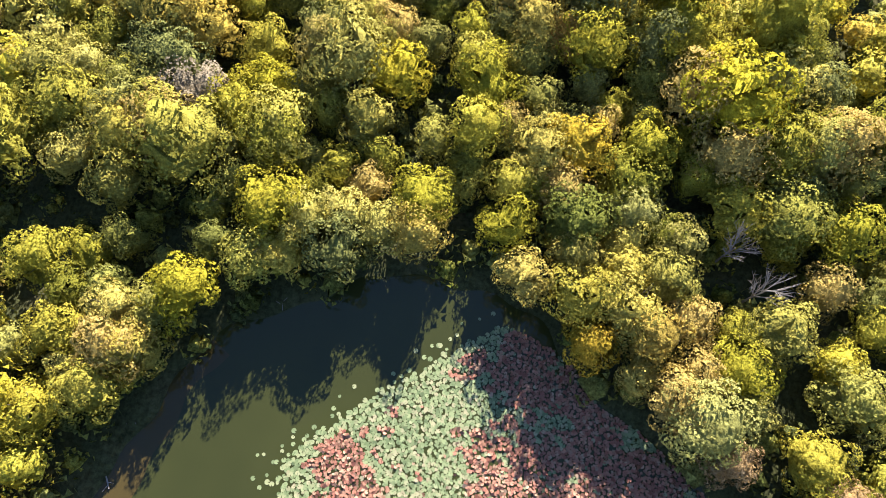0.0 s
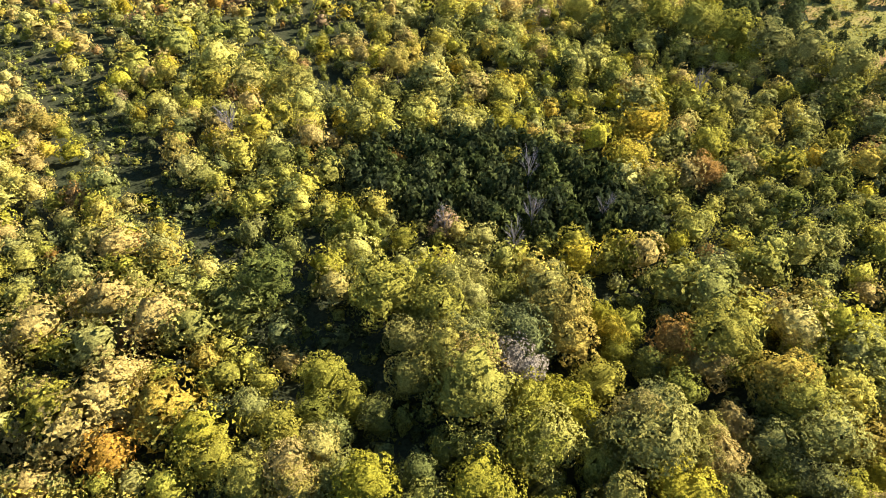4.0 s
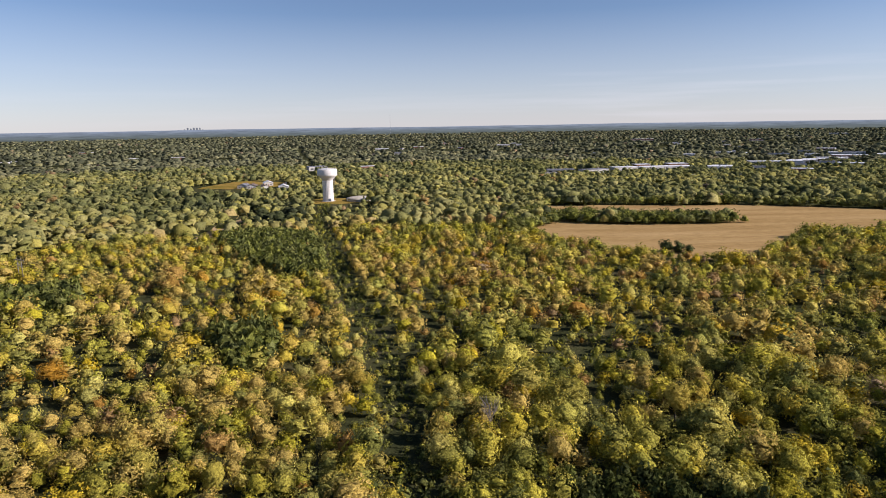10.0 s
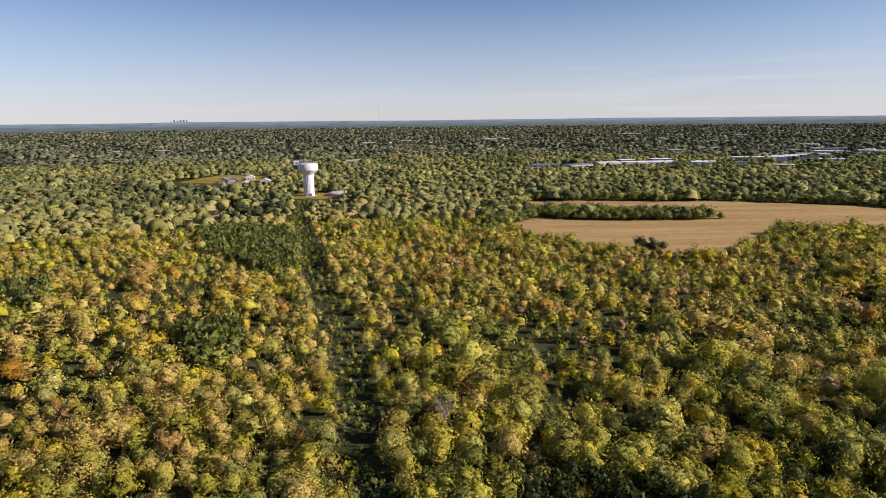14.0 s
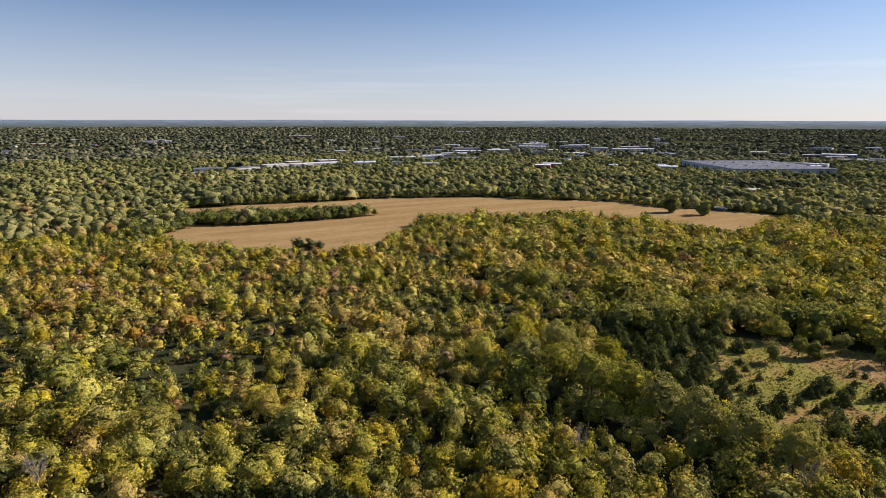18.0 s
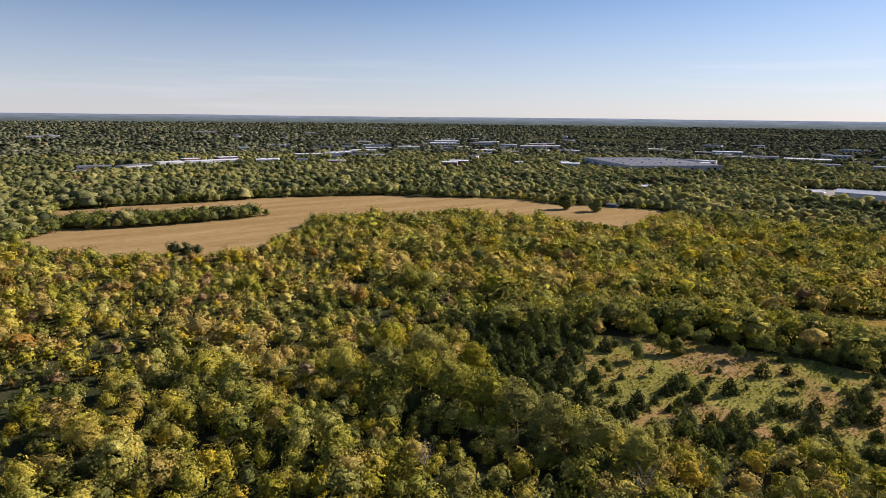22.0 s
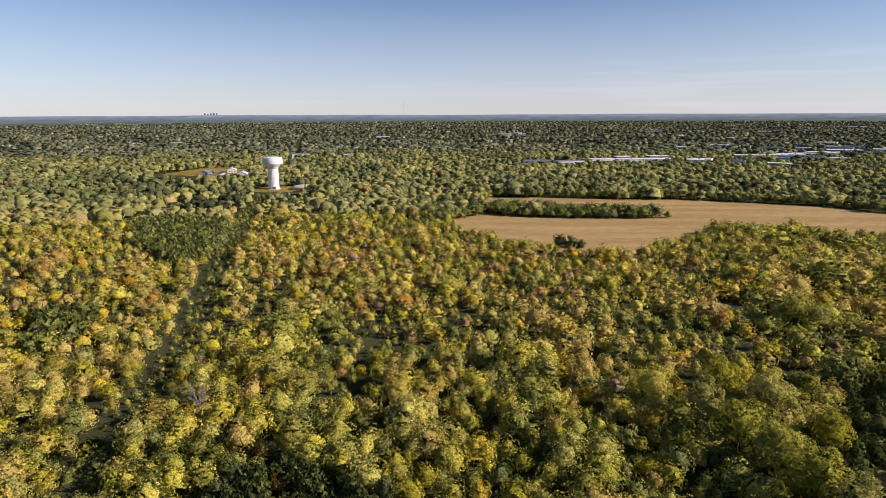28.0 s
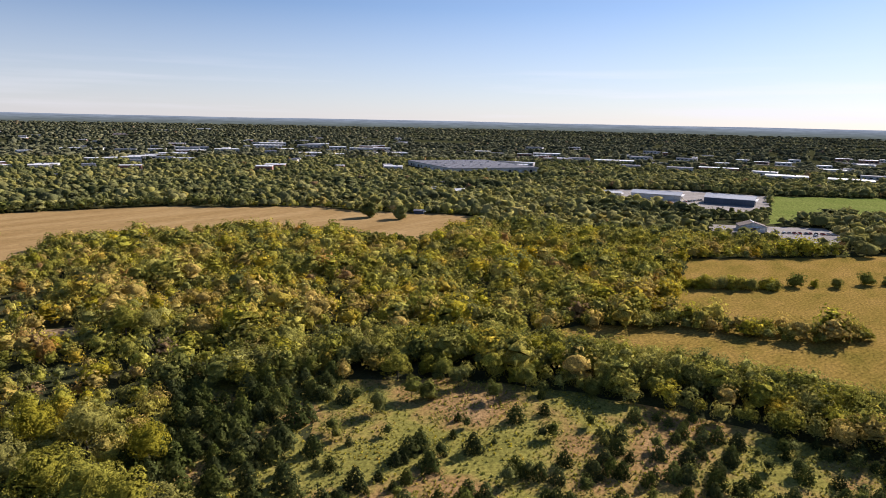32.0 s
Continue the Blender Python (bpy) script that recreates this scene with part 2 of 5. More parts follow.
roof_pale = rough_material("pale_metal_sheet", [(0, (0.34, 0.37, 0.42)), (1, (0.46, 0.49, 0.54))], 0.08, 0.8, rough=0.6, spec=0.2, stretch=(3, 0.4, 1))
wall_pale = rough_material("pale_siding", [(0, (0.44, 0.42, 0.38)), (1, (0.60, 0.58, 0.54))], 0.1, 1.0)
wall_brick = rough_material("brick_wall", [(0, (0.20, 0.10, 0.07)), (1, (0.32, 0.17, 0.12))], 0.3, 2.0)
wall_blue = rough_material("blue_siding", [(0, (0.06, 0.08, 0.11)), (1, (0.11, 0.13, 0.17))], 0.1, 1.0)
dark_glass = rough_material("dark_glass", [(0, (0.02, 0.025, 0.03)), (1, (0.04, 0.045, 0.05))], 0.5, rough=0.1, spec=0.5)
steel = rough_material("galvanised_steel", [(0, (0.30, 0.31, 0.32)), (1, (0.42, 0.43, 0.44))], 0.5, rough=0.45, metal=0.6)
rubber = rough_material("tyre_rubber", [(0, (0.015, 0.015, 0.015)), (1, (0.03, 0.03, 0.03))], 2.0)
asphalt = rough_material("asphalt", [(0, (0.045, 0.045, 0.047)), (1, (0.08, 0.08, 0.08))], 0.08, 1.0)
car_paints = [rough_material("car_paint_" + k, [(0, c), (1, tuple(1.15 * v for v in c))], 0.4, rough=0.25, spec=0.5)
              for k, c in (("white", (0.6, 0.6, 0.6)), ("red", (0.35, 0.04, 0.03)), ("dark", (0.04, 0.045, 0.055)), ("silver", (0.35, 0.36, 0.38)))]


def water_material(name, dark, light):
    m, n, l = material(name)
    big = noise_tex(n, l, 0.04, 3)
    r = ramp(n, l, big.outputs["Fac"], [(0.3, dark), (0.7, light)])
    p = n.new("ShaderNodeBsdfPrincipled")
    l.new(r.outputs["Color"], p.inputs["Base Color"])
    p.inputs["Roughness"].default_value, p.inputs["IOR"].default_value = 0.04, 1.42
    b = n.new("ShaderNodeBump")
    b.inputs["Strength"].default_value, b.inputs["Distance"].default_value = 0.05, 0.02
    l.new(noise_tex(n, l, 1.5, 3).outputs["Fac"], b.inputs["Height"])
    l.new(b.outputs["Normal"], p.inputs["Normal"])
    return out(m, n, l, p.outputs["BSDF"])


water_mat = water_material("pond_water", (0.024, 0.028, 0.008), (0.035, 0.039, 0.011))
shallow_mat = water_material("muddy_water", (0.040, 0.032, 0.010), (0.062, 0.044, 0.014))


def pad_material():
    m, n, l = material("lily_pad")
    g = n.new("ShaderNodeNewGeometry")
    a = n.new("ShaderNodeAttribute")
    a.attribute_name = "tint"
    r = ramp(n, l, a.outputs["Fac"], [(0, (0.085, 0.12, 0.055)), (0.35, (0.20, 0.24, 0.115)), (0.55, (0.30, 0.25, 0.16)), (0.72, (0.30, 0.155, 0.10)), (1, (0.21, 0.080, 0.055))])
    col = times(n, l, r.outputs["Color"], scaled(n, l, g.outputs["Random Per Island"], 0.82, 1.15))
    p = n.new("ShaderNodeBsdfPrincipled")
    l.new(col, p.inputs["Base Color"])
    p.inputs["Roughness"].default_value, p.inputs["Specular IOR Level"].default_value = 0.7, 0.15
    return out(m, n, l, p.outputs["BSDF"])


pad_mat = pad_material()


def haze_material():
    """The far hills at the land's rim; blue-grey haze painted as a glow."""
    m, n, l = material("glowing_haze_hills")
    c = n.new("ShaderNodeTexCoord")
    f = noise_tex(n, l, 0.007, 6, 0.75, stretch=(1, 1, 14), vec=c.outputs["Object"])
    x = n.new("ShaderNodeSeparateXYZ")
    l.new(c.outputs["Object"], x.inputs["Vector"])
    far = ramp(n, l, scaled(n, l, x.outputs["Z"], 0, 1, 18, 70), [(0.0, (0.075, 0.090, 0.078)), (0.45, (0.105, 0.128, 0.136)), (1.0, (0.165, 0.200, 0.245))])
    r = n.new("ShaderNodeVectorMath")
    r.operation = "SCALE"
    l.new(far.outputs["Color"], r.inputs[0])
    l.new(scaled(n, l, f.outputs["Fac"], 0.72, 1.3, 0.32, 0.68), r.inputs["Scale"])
    # the hills emit their own colour to imitate hazy distance
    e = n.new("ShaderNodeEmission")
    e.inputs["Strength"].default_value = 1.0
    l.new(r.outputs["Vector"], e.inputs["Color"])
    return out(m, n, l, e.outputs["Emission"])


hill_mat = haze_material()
# bluish grey of the tower blocks is distance haze painted into their colour
skyline_mat = rough_material("hazed_skyline_blocks", [(0, (0.13, 0.15, 0.18)), (1, (0.18, 0.20, 0.235))], 0.05, spec=0.1)


# ---------------------------------------------------------------- mesh helpers
def from_arrays(name, verts, faces, mat, tint=None, normals=None):
    """A mesh of equal-sided faces from two arrays."""
    me = bpy.data.meshes.new(name)
    verts, faces = np.ascontiguousarray(verts, np.float32), np.ascontiguousarray(faces, np.int32)
    k = faces.shape[1]
    me.vertices.add(len(verts))
    me.vertices.foreach_set("co", verts.ravel())
    me.loops.add(faces.size)
    me.loops.foreach_set("vertex_index", faces.ravel())
    me.polygons.add(len(faces))
    me.polygons.foreach_set("loop_start", np.arange(0, faces.size, k, dtype=np.int32))
    me.polygons.foreach_set("use_smooth", np.ones(len(faces), bool))
    me.update(calc_edges=True)
    if tint is not None:
        a = me.attributes.new("tint", "FLOAT", "POINT")
        a.data.foreach_set("value", np.ascontiguousarray(tint, np.float32))
    if normals is not None:
        me.attributes.new("custom_normal", "FLOAT_VECTOR", "POINT").data.foreach_set("vector", np.ascontiguousarray(normals, np.float32).ravel())
    me.materials.append(mat)
    return me


def part(name, bm, mat, parent=None, label=""):
    me = bpy.data.meshes.new(name)
    bm.to_mesh(me)
    bm.free()
    me.materials.append(mat)
    ob = new(name, me)
    ob.parent = parent
    return tagged(ob, label)


def block(bm, x, y, z, a, b, c, bevel=0.0):
    """A box whose base centre is x, y, z."""
    v = bmesh.ops.create_cube(bm, size=1, matrix=Matrix.Translation((x, y, z + c / 2)) @ Matrix.Diagonal((a, b, c, 1)))["verts"]
    if bevel:
        bmesh.ops.bevel(bm, geom=list({e for w in v for e in w.link_edges}), offset=bevel, segments=1, affect="EDGES")
    return bm


def boxed(*args):
    return block(bmesh.new(), *args)


def tube(bm, a, b, r0, r1, n=6):
    a, b = Vector(a), Vector(b)
    q = (b - a).to_track_quat("Z", "Y").to_matrix().to_4x4()
    bmesh.ops.create_cone(bm, cap_ends=True, segments=n, radius1=r0, radius2=r1, depth=(b - a).length, matrix=Matrix.Translation((a + b) / 2) @ q)
    return bm


def lathe(profile, n=48):
    bm, rings = bmesh.new(), []
    for r, z in profile:
        rings.append([bm.verts.new((r * math.cos(2 * math.pi * i / n), r * math.sin(2 * math.pi * i / n), z)) for i in range(n)])
    for p, q in zip(rings, rings[1:]):
        for i in range(n):
            bm.faces.new((p[i], p[(i + 1) % n], q[(i + 1) % n], q[i])).smooth = True
    bm.faces.new(rings[-1])
    bm.faces.new(rings[0][::-1])
    return bm


def empty(name, x, y, z=0.0, rz=0.0):
    e = new(name)
    e.empty_display_size = 0.5
    e.matrix_basis = pose(x, y, z, 0, 0, rz)
    return e


def inside(px, py, poly):
    """Which of the points lie in the polygon."""
    px, py = np.asarray(px, float), np.asarray(py, float)
    hit = np.zeros(px.shape, bool)
    for (x0, y0), (x1, y1) in zip(poly, poly[1:] + poly[:1]):
        if y0 == y1:
            continue
        hit ^= ((y0 > py) != (y1 > py)) & (px < (x1 - x0) * (py - y0) / (y1 - y0) + x0)
    return hit


def near_line(px, py, line):
    """Distance of the points from a polyline."""
    best = np.full(np.shape(px), 1e9)
    for (x0, y0), (x1, y1) in zip(line, line[1:]):
        dx, dy = x1 - x0, y1 - y0
        s = np.clip(((px - x0) * dx + (py - y0) * dy) / (dx * dx + dy * dy), 0, 1)
        best = np.minimum(best, np.hypot(px - x0 - s * dx, py - y0 - s * dy))
    return best


def waves(px, py, size, seed):
    """A smooth field of about -1 to 1 with bumps of that size."""
    r = np.random.RandomState(seed)
    v = np.zeros(np.shape(px))
    for i in range(7):
        a, k, p = r.uniform(0, 6.28), r.uniform(0.6, 1.9) * 6.28 / size, r.uniform(0, 6.28)
        v = v + np.sin((px * math.cos(a) + py * math.sin(a)) * k + p)
    return v / 2.6


# ---------------------------------------------------------------- the land
POND_C = (-24.0, 16.0)
POND = [(-34, 54), (-20, 50), (-8, 45), (1, 33), (6, 18), (5, 7), (-2, -1), (-10, -9), (-17, -18), (-28, -22), (-42, -15), (-52, 0), (-55, 20), (-48, 42)]
CROP = [(105, 590), (163, 585), (233, 573), (283, 572), (337, 549), (387, 528), (410, 496), (479, 435), (484, 385), (520, 338), (536, 296), (470, 268), (403, 252), (392, 295),
        (394, 322), (364, 384), (303, 410), (253, 417), (215, 375), (181, 338), (166, 338), (132, 350), (106, 367), (80, 405), (70, 440), (60, 500), (95, 545)]
COPSE = [(55, 440), (100, 488), (124, 474), (160, 467), (217, 466), (232, 470), (228, 484), (160, 500), (100, 520), (50, 505)]
MEADOW = [(225, 137), (247, 118), (260, 96), (268, 74), (276, 40), (282, 0), (285, -60), (225, -60), (200, 0), (205, 50), (184, 95), (200, 118)]
CEDARS = [(160, 135), (200, 174), (236, 152), (222, 130), (200, 118), (184, 95), (206, 50), (188, 58), (160, 100)]
HAY = [(303, 112), (325, 104), (352, 76), (400, 86), (415, 92), (488, 108), (587, 14), (620, -60), (330, -60), (316, 0), (306, 60)]
PASTURE = [(915, 141), (1002, 35), (1020, -60), (780, -60), (780, 53), (700, 90), (676, 99), (753, 113)]
YARD = [(735, 258), (823, 324), (896, 244), (913, 144), (753, 113), (711, 134), (695, 159), (735, 215)]
CARPARK = [(605, 125), (640, 138), (674, 82), (690, 60), (640, 40), (605, 45), (612, 85)]
LAWN = [(-289, 731), (-283, 777), (-272, 818), (-240, 850), (-200, 830), (-190, 760), (-215, 716)]
TOWER_GREEN = [(-128, 575), (-132, 600), (-118, 618), (-70, 622), (-55, 605), (-60, 582), (-95, 570)]
GREENS = [(-231, 447), (-194, 529), (-202, 672), (-245, 633), (-279, 561)]
TRACK = [(-174, 570), (-166, 570), (-164, 517), (-168, 494), (-166, 456), (-167, 431), (-174, 431), (-177, 456), (-181, 494), (-174, 517)]
GLADE = [(176, 240), (190, 236), (200, 246), (186, 252)]
PINES = [[(48, 121), (65, 110), (78, 81), (72, 62), (51, 72), (30, 97), (26, 118)], [(-152, 419), (-137, 452), (-81, 425), (-60, 315), (-74, 309), (-116, 354)], [(-160, 526), (-116, 530), (-106, 478), (-154, 483)],
         [(-86, 224), (-64, 229), (-54, 198), (-62, 179)], [(-206, 280), (-178, 299), (-152, 254), (-182, 251)], [(420, 290), (435, 262), (400, 250), (375, 290)]]
CUT = [(14, 48), (6, 80), (-3, 115), (-8, 150), (-20, 207), (-43, 290), (-77, 417), (-99, 498), (-106, 570)]
CUT_FAR = [(-185, 900), (-269, 1289), (-397, 1775), (-520, 2300)]
HEDGE = [(209, 160), (238, 148), (264, 128), (280, 104), (294, 70), (299, 45), (302, 18), (307, 0), (312, -60)]
ROW_2 = [(329, 105), (357, 74), (362, 51), (368, 33), (387, 13)]
WAREHOUSE = [(848, 570), (992, 490), (1086, 664), (944, 740)]

KNOLLS = ((-95, 598, 7.0, 34, 85), (-232, 760, 8.0, 70, 150))  # x, y, height, flat top, foot
_ang = np.array([math.atan2(y - POND_C[1], x - POND_C[0]) for x, y in POND])
_rad = np.array([math.hypot(x - POND_C[0], y - POND_C[1]) for x, y in POND])
_ord = np.argsort(_ang)


def pond_radius(a):
    a = (np.asarray(a) + math.pi) % (2 * math.pi) - math.pi
    return np.interp(a, _ang[_ord], _rad[_ord], period=2 * math.pi) + 0.7 * np.sin(9 * a) + 0.4 * np.sin(23 * a + 1)


def land_z(x, y):
    """The land is level, and rises gently towards the far rim."""
    x, y = np.asarray(x, float), np.asarray(y, float)
    d = np.hypot(x - 50.0, y)
    s = np.clip((d - 2200) / 2650, 0, 1)
    roll = np.clip((d - 1350) / 500, 0, 1) * 5.0 * (np.sin(x / 170 + 0.6) * np.sin(y / 130 + x / 400) + 0.5 * np.sin((x + y) / 75))
    z = 12 * s * s + roll * (1 - s)
    for hx, hy, h, r0, r1 in KNOLLS:
        u = np.clip((r1 - np.hypot(x - hx, y - hy)) / (r1 - r0), 0, 1)
        z = z + h * u * u * (3 - 2 * u)
    return z


def build_ground():
    n = 192
    a = np.arange(n) * 2 * math.pi / n
    pr = pond_radius(a)
    rings = [(pr * f, z) for f, z in ((0.3, -1.6), (0.7, -1.3), (0.92, -0.6), (1.0, -0.33), (1.05, -0.08), (1.15, 0.0))]
    rings += [(np.full(n, float(r)), None) for r in [95, 130, 180, 250, 350, 430] + list(range(480, 960, 18)) + [1000, 1100, 1200] + list(range(1300, 4800, 60)) + [4880]]
    v, f = [(POND_C[0], POND_C[1], -1.7)], []
    for r, z in rings:
        for i in range(n):
            x, y = POND_C[0] + r[i] * math.cos(a[i]), POND_C[1] + r[i] * math.sin(a[i])
            v.append((x, y, float(land_z(x, y)) if z is None else z))
    me = bpy.data.meshes.new("ground")
    f = [(0, 1 + i, 1 + (i + 1) % n) for i in range(n)]
    for k in range(len(rings) - 1):
        p, q = 1 + k * n, 1 + (k + 1) * n
        f += [(p + i, q + i, q + (i + 1) % n, p + (i + 1) % n) for i in range(n)]
    me.from_pydata(v, [], f)
    me.materials.append(litter)
    tagged(new("ground", me), "dark woodland floor of leaf litter and low scrub", "ground", kind="structure")
    # water
    w = bmesh.new()
    w.faces.new([w.verts.new((POND_C[0] + 1.035 * pr[i] * math.cos(a[i]), POND_C[1] + 1.035 * pr[i] * math.sin(a[i]), -0.35)) for i in range(n)])
    shallow = [i for i in range(n) if 0.9 < a[i] < 3.9]
    q = bmesh.new()
    edge_in = [q.verts.new((POND_C[0] + (0.90 + 0.02 * math.sin(7 * a[i])) * pr[i] * math.cos(a[i]), POND_C[1] + (0.90 + 0.02 * math.sin(7 * a[i])) * pr[i] * math.sin(a[i]), -0.346)) for i in shallow]
    edge_out = [q.verts.new((POND_C[0] + 1.03 * pr[i] * math.cos(a[i]), POND_C[1] + 1.03 * pr[i] * math.sin(a[i]), -0.346)) for i in shallow]
    for i in range(len(shallow) - 1):
        q.faces.new((edge_in[i], edge_out[i], edge_out[i + 1], edge_in[i + 1]))
    tagged(part("shallows", q, shallow_mat), "brown muddy shallows along the pond shore", "water", kind="structure")
    tagged(part("water", w, water_mat), "still olive-green pond water among the trees", "water", kind="structure")


def sheet(name, poly, mat, z, label, category, ragged=2.0):
    """A flat field with an uneven edge."""
    bm, ring = bmesh.new(), []
    for (x0, y0), (x1, y1) in zip(poly, poly[1:] + poly[:1]):
        k = max(2, int(math.hypot(x1 - x0, y1 - y0) / 8))
        for i in range(k):
            x, y = x0 + (x1 - x0) * i / k, y0 + (y1 - y0) * i / k
            ring.append(bm.verts.new((x + random.uniform(-1, 1) * ragged, y + random.uniform(-1, 1) * ragged, z + float(land_z(x, y)))))
    bm.faces.new(ring)
    bmesh.ops.triangulate(bm, faces=bm.faces[:])
    bmesh.ops.recalc_face_normals(bm, faces=bm.faces[:])
    return tagged(part(name, bm, mat), label, category, kind="structure")


build_ground()
sheet("crop_field", CROP, stubble, 0.06, "wide tan field of ripe crop with faint drill lines", "field")
sheet("meadow", MEADOW, meadow_grass, 0.05, "dry brown and green meadow dotted with cedars", "meadow")
sheet("cedar_clearing", CEDARS, meadow_grass, 0.03, "rough grass under a cedar thicket", "meadow")
sheet("hay_field", HAY, hay_grass, 0.05, "olive-gold hay field between hedgerows", "field")
sheet("pasture", PASTURE, green_grass, 0.05, "bright green pasture behind the yards", "field")
sheet("yard", YARD, gravel, 0.07, "pale gravel yard round the metal sheds", "yard", 1.0)
sheet("car_park", CARPARK, gravel, 0.07, "pale car park by a low building", "car park", 1.0)
sheet("lawn", LAWN, hay_grass, 0.05, "mown grass and bare earth by the houses", "lawn")
sheet("tower_green", TOWER_GREEN, hay_grass, 0.06, "mown grass at the foot of the water tower", "lawn")
sheet("dirt_track", TRACK, dirt, 0.05, "bare earth track through the wood", "track")
sheet("glade", GLADE, dirt, 0.05, "small sandy glade in the wood", "glade", 1.0)


def build_rim():
    """Distant hills that close the land all round."""
    n, v, f = 256, [], []
    for i in range(n):
        a = 2 * math.pi * i / n
        h = 70.5 + 2.5 * math.sin(3 * a + 1.0) + 1.5 * math.sin(11 * a) + 0.8 * math.sin(29 * a + 2)
        for r, z in ((4870, 4), (4872, h), (4890, h - 4)):
            v.append((50 + r * math.cos(a), r * math.sin(a), z))
    for i in range(n):
        j = (i + 1) % n
        for k in (0, 1):
            f.append((3 * i + k, 3 * j + k, 3 * j + k + 1, 3 * i + k + 1))
    me = bpy.data.meshes.new("backdrop")
    me.from_pydata(v, [], f)
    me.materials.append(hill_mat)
    tagged(new("backdrop", me), "far blue-grey wooded hills along the horizon", "hills", kind="structure")


build_rim()


# places of the works and shops of the town: x, y, turn, width, depth
WORKS = [(243, 975, 20, 46, 16), (300, 1010, 14, 40, 18), (345, 1015, 10, 38, 20), (395, 1035, 5, 50, 26), (410, 1075, 5, 34, 22), (350, 1075, 12, 28, 18), (590, 1120, -10, 60, 24),
         (660, 1130, -14, 44, 26), (620, 1090, -14, 30, 18), (820, 1245, -25, 56, 30), (745, 1190, -20, 40, 24), (700, 1160, -20, 36, 20), (905, 1240, -30, 52, 26), (990, 1060, -38, 52, 24),
         (1080, 1330, -38, 70, 34), (1140, 1390, -36, 70, 30), (1190, 1300, -40, 60, 34), (1255, 1340, -42, 58, 30), (1060, 1240, -36, 50, 26), (1235, 1150, -45, 60, 26), (1310, 1200, -45, 48, 26),
         (1290, 620, -64, 60, 40), (1350, 520, -68, 80, 36), (1395, 850, -56, 58, 30), (1480, 750, -60, 66, 34), (1240, 440, -70, 34, 24), (1240, 350, -74, 44, 26), (1300, 300, -76, 66, 24),
         (1210, 175, -80, 60, 34), (1225, 90, -84, 60, 34), (1420, 900, -56, 40, 24), (1330, 590, -66, 46, 26), (255, 2300, 0, 90, 30), (840, 2600, -15, 90, 34), (1700, 2950, -28, 120, 40), (1950, 3050, -30, 90, 40)]
_r = random.Random(8)
SHOPS = []
for _ in range(132):
    _z = _r.random()
    _a, _d = (_r.uniform(19, 50), 980 + 1700 * _r.random() ** 1.3) if _z < 0.66 else (_r.uniform(54, 88), _r.uniform(1130, 1900)) if _z < 0.9 else (_r.uniform(-38, 12), _r.uniform(850, 2600))
    SHOPS.append((50 + _d * math.sin(radians(_a)), _d * math.cos(radians(_a)), -_a + _r.uniform(-12, 12), _r.uniform(13, 48), _r.uniform(11, 26)))
CLEAR = [(x, y, max(w, d) + 8) for x, y, _t, w, d in WORKS + SHOPS] + [(966, 615, 200), (815, 205, 104), (640, 90, 80), (-100, 598, 44), (-240, 745, 96), (-170, 505, 14), (-172, 465, 12), (-235, 868, 70), (-172, 545, 22)]
# single trees that stand out by their colour: x, y, size, tint, words
LANDMARKS = [(26.8, 48.1, 0.95, 1.0, "pale tan-topped broadleaf tree in the wood"), (2.7, 86, 1.15, 0.24, "large blue-green tree beside the cut line"), (63.2, 150, 1.0, 0.70, "bright golden tree above darker crowns"),
             (36.3, 155.7, 0.95, 0.62, "bright yellow-green tree above darker crowns"), (91.3, 69.1, 0.8, 0.90, "orange-red tree among olive crowns"), (161.4, 43.9, 0.75, 0.93, "russet red tree at the wood's edge"),
             (-117.3, 178, 0.85, 0.87, "orange tree in yellow woodland"), (-1.5, -3.5, 0.8, 0.76, "golden tree leaning over the pond shore"), (-4.5, -9.5, 0.6, 0.68, "small yellow tree on the pond shore"),
             (-13, -19, 0.7, 0.93, "withered orange-brown tree on the pond shore"), (50, 40, 0.9, 0.86, "orange tree among golden crowns"), (31, 52, 1.05, 0.30, "grey-green broad tree among golden crowns"),
             (240.2, 122.1, 0.85, 0.47, "round olive tree at the edge of the meadow"), (219.8, 111, 0.6, 0.33, "round green tree standing in the meadow"), (233.1, 110, 0.62, 0.36, "round green tree standing in the meadow"),
             (249.2, 111, 0.7, 0.36, "pale green tree at the edge of the meadow"), (248.4, 104.3, 0.62, 0.33, "pale green tree at the edge of the meadow"), (266.6, 104.5, 0.6, 0.35, "pale green tree before the hedge"),
             (260.3, 87.6, 0.75, 0.38, "round green tree standing in the meadow"), (247.8, 91.2, 0.55, 0.25, "dark green bushy tree in the meadow")]
# an old row of tall trees along the cedar thicket, and broad trees behind it: x, y, size, tint
TALL_ROW = ((141, 143, 1.25, 0.51), (145, 132, 1.35, 0.49), (148.5, 121, 1.4, 0.47), (150.5, 110, 1.4, 0.49), (153, 100, 1.35, 0.51), (155.5, 90, 1.3, 0.51), (157.5, 79, 1.3, 0.53), (159, 68, 1.2, 0.54),
            (160, 150, 1.25, 0.53), (166, 132, 1.1, 0.56), (152, 159, 1.2, 0.56), (131, 152, 1.2, 0.59), (202, 219, 1.3, 0.47), (208, 215, 1.1, 0.51))
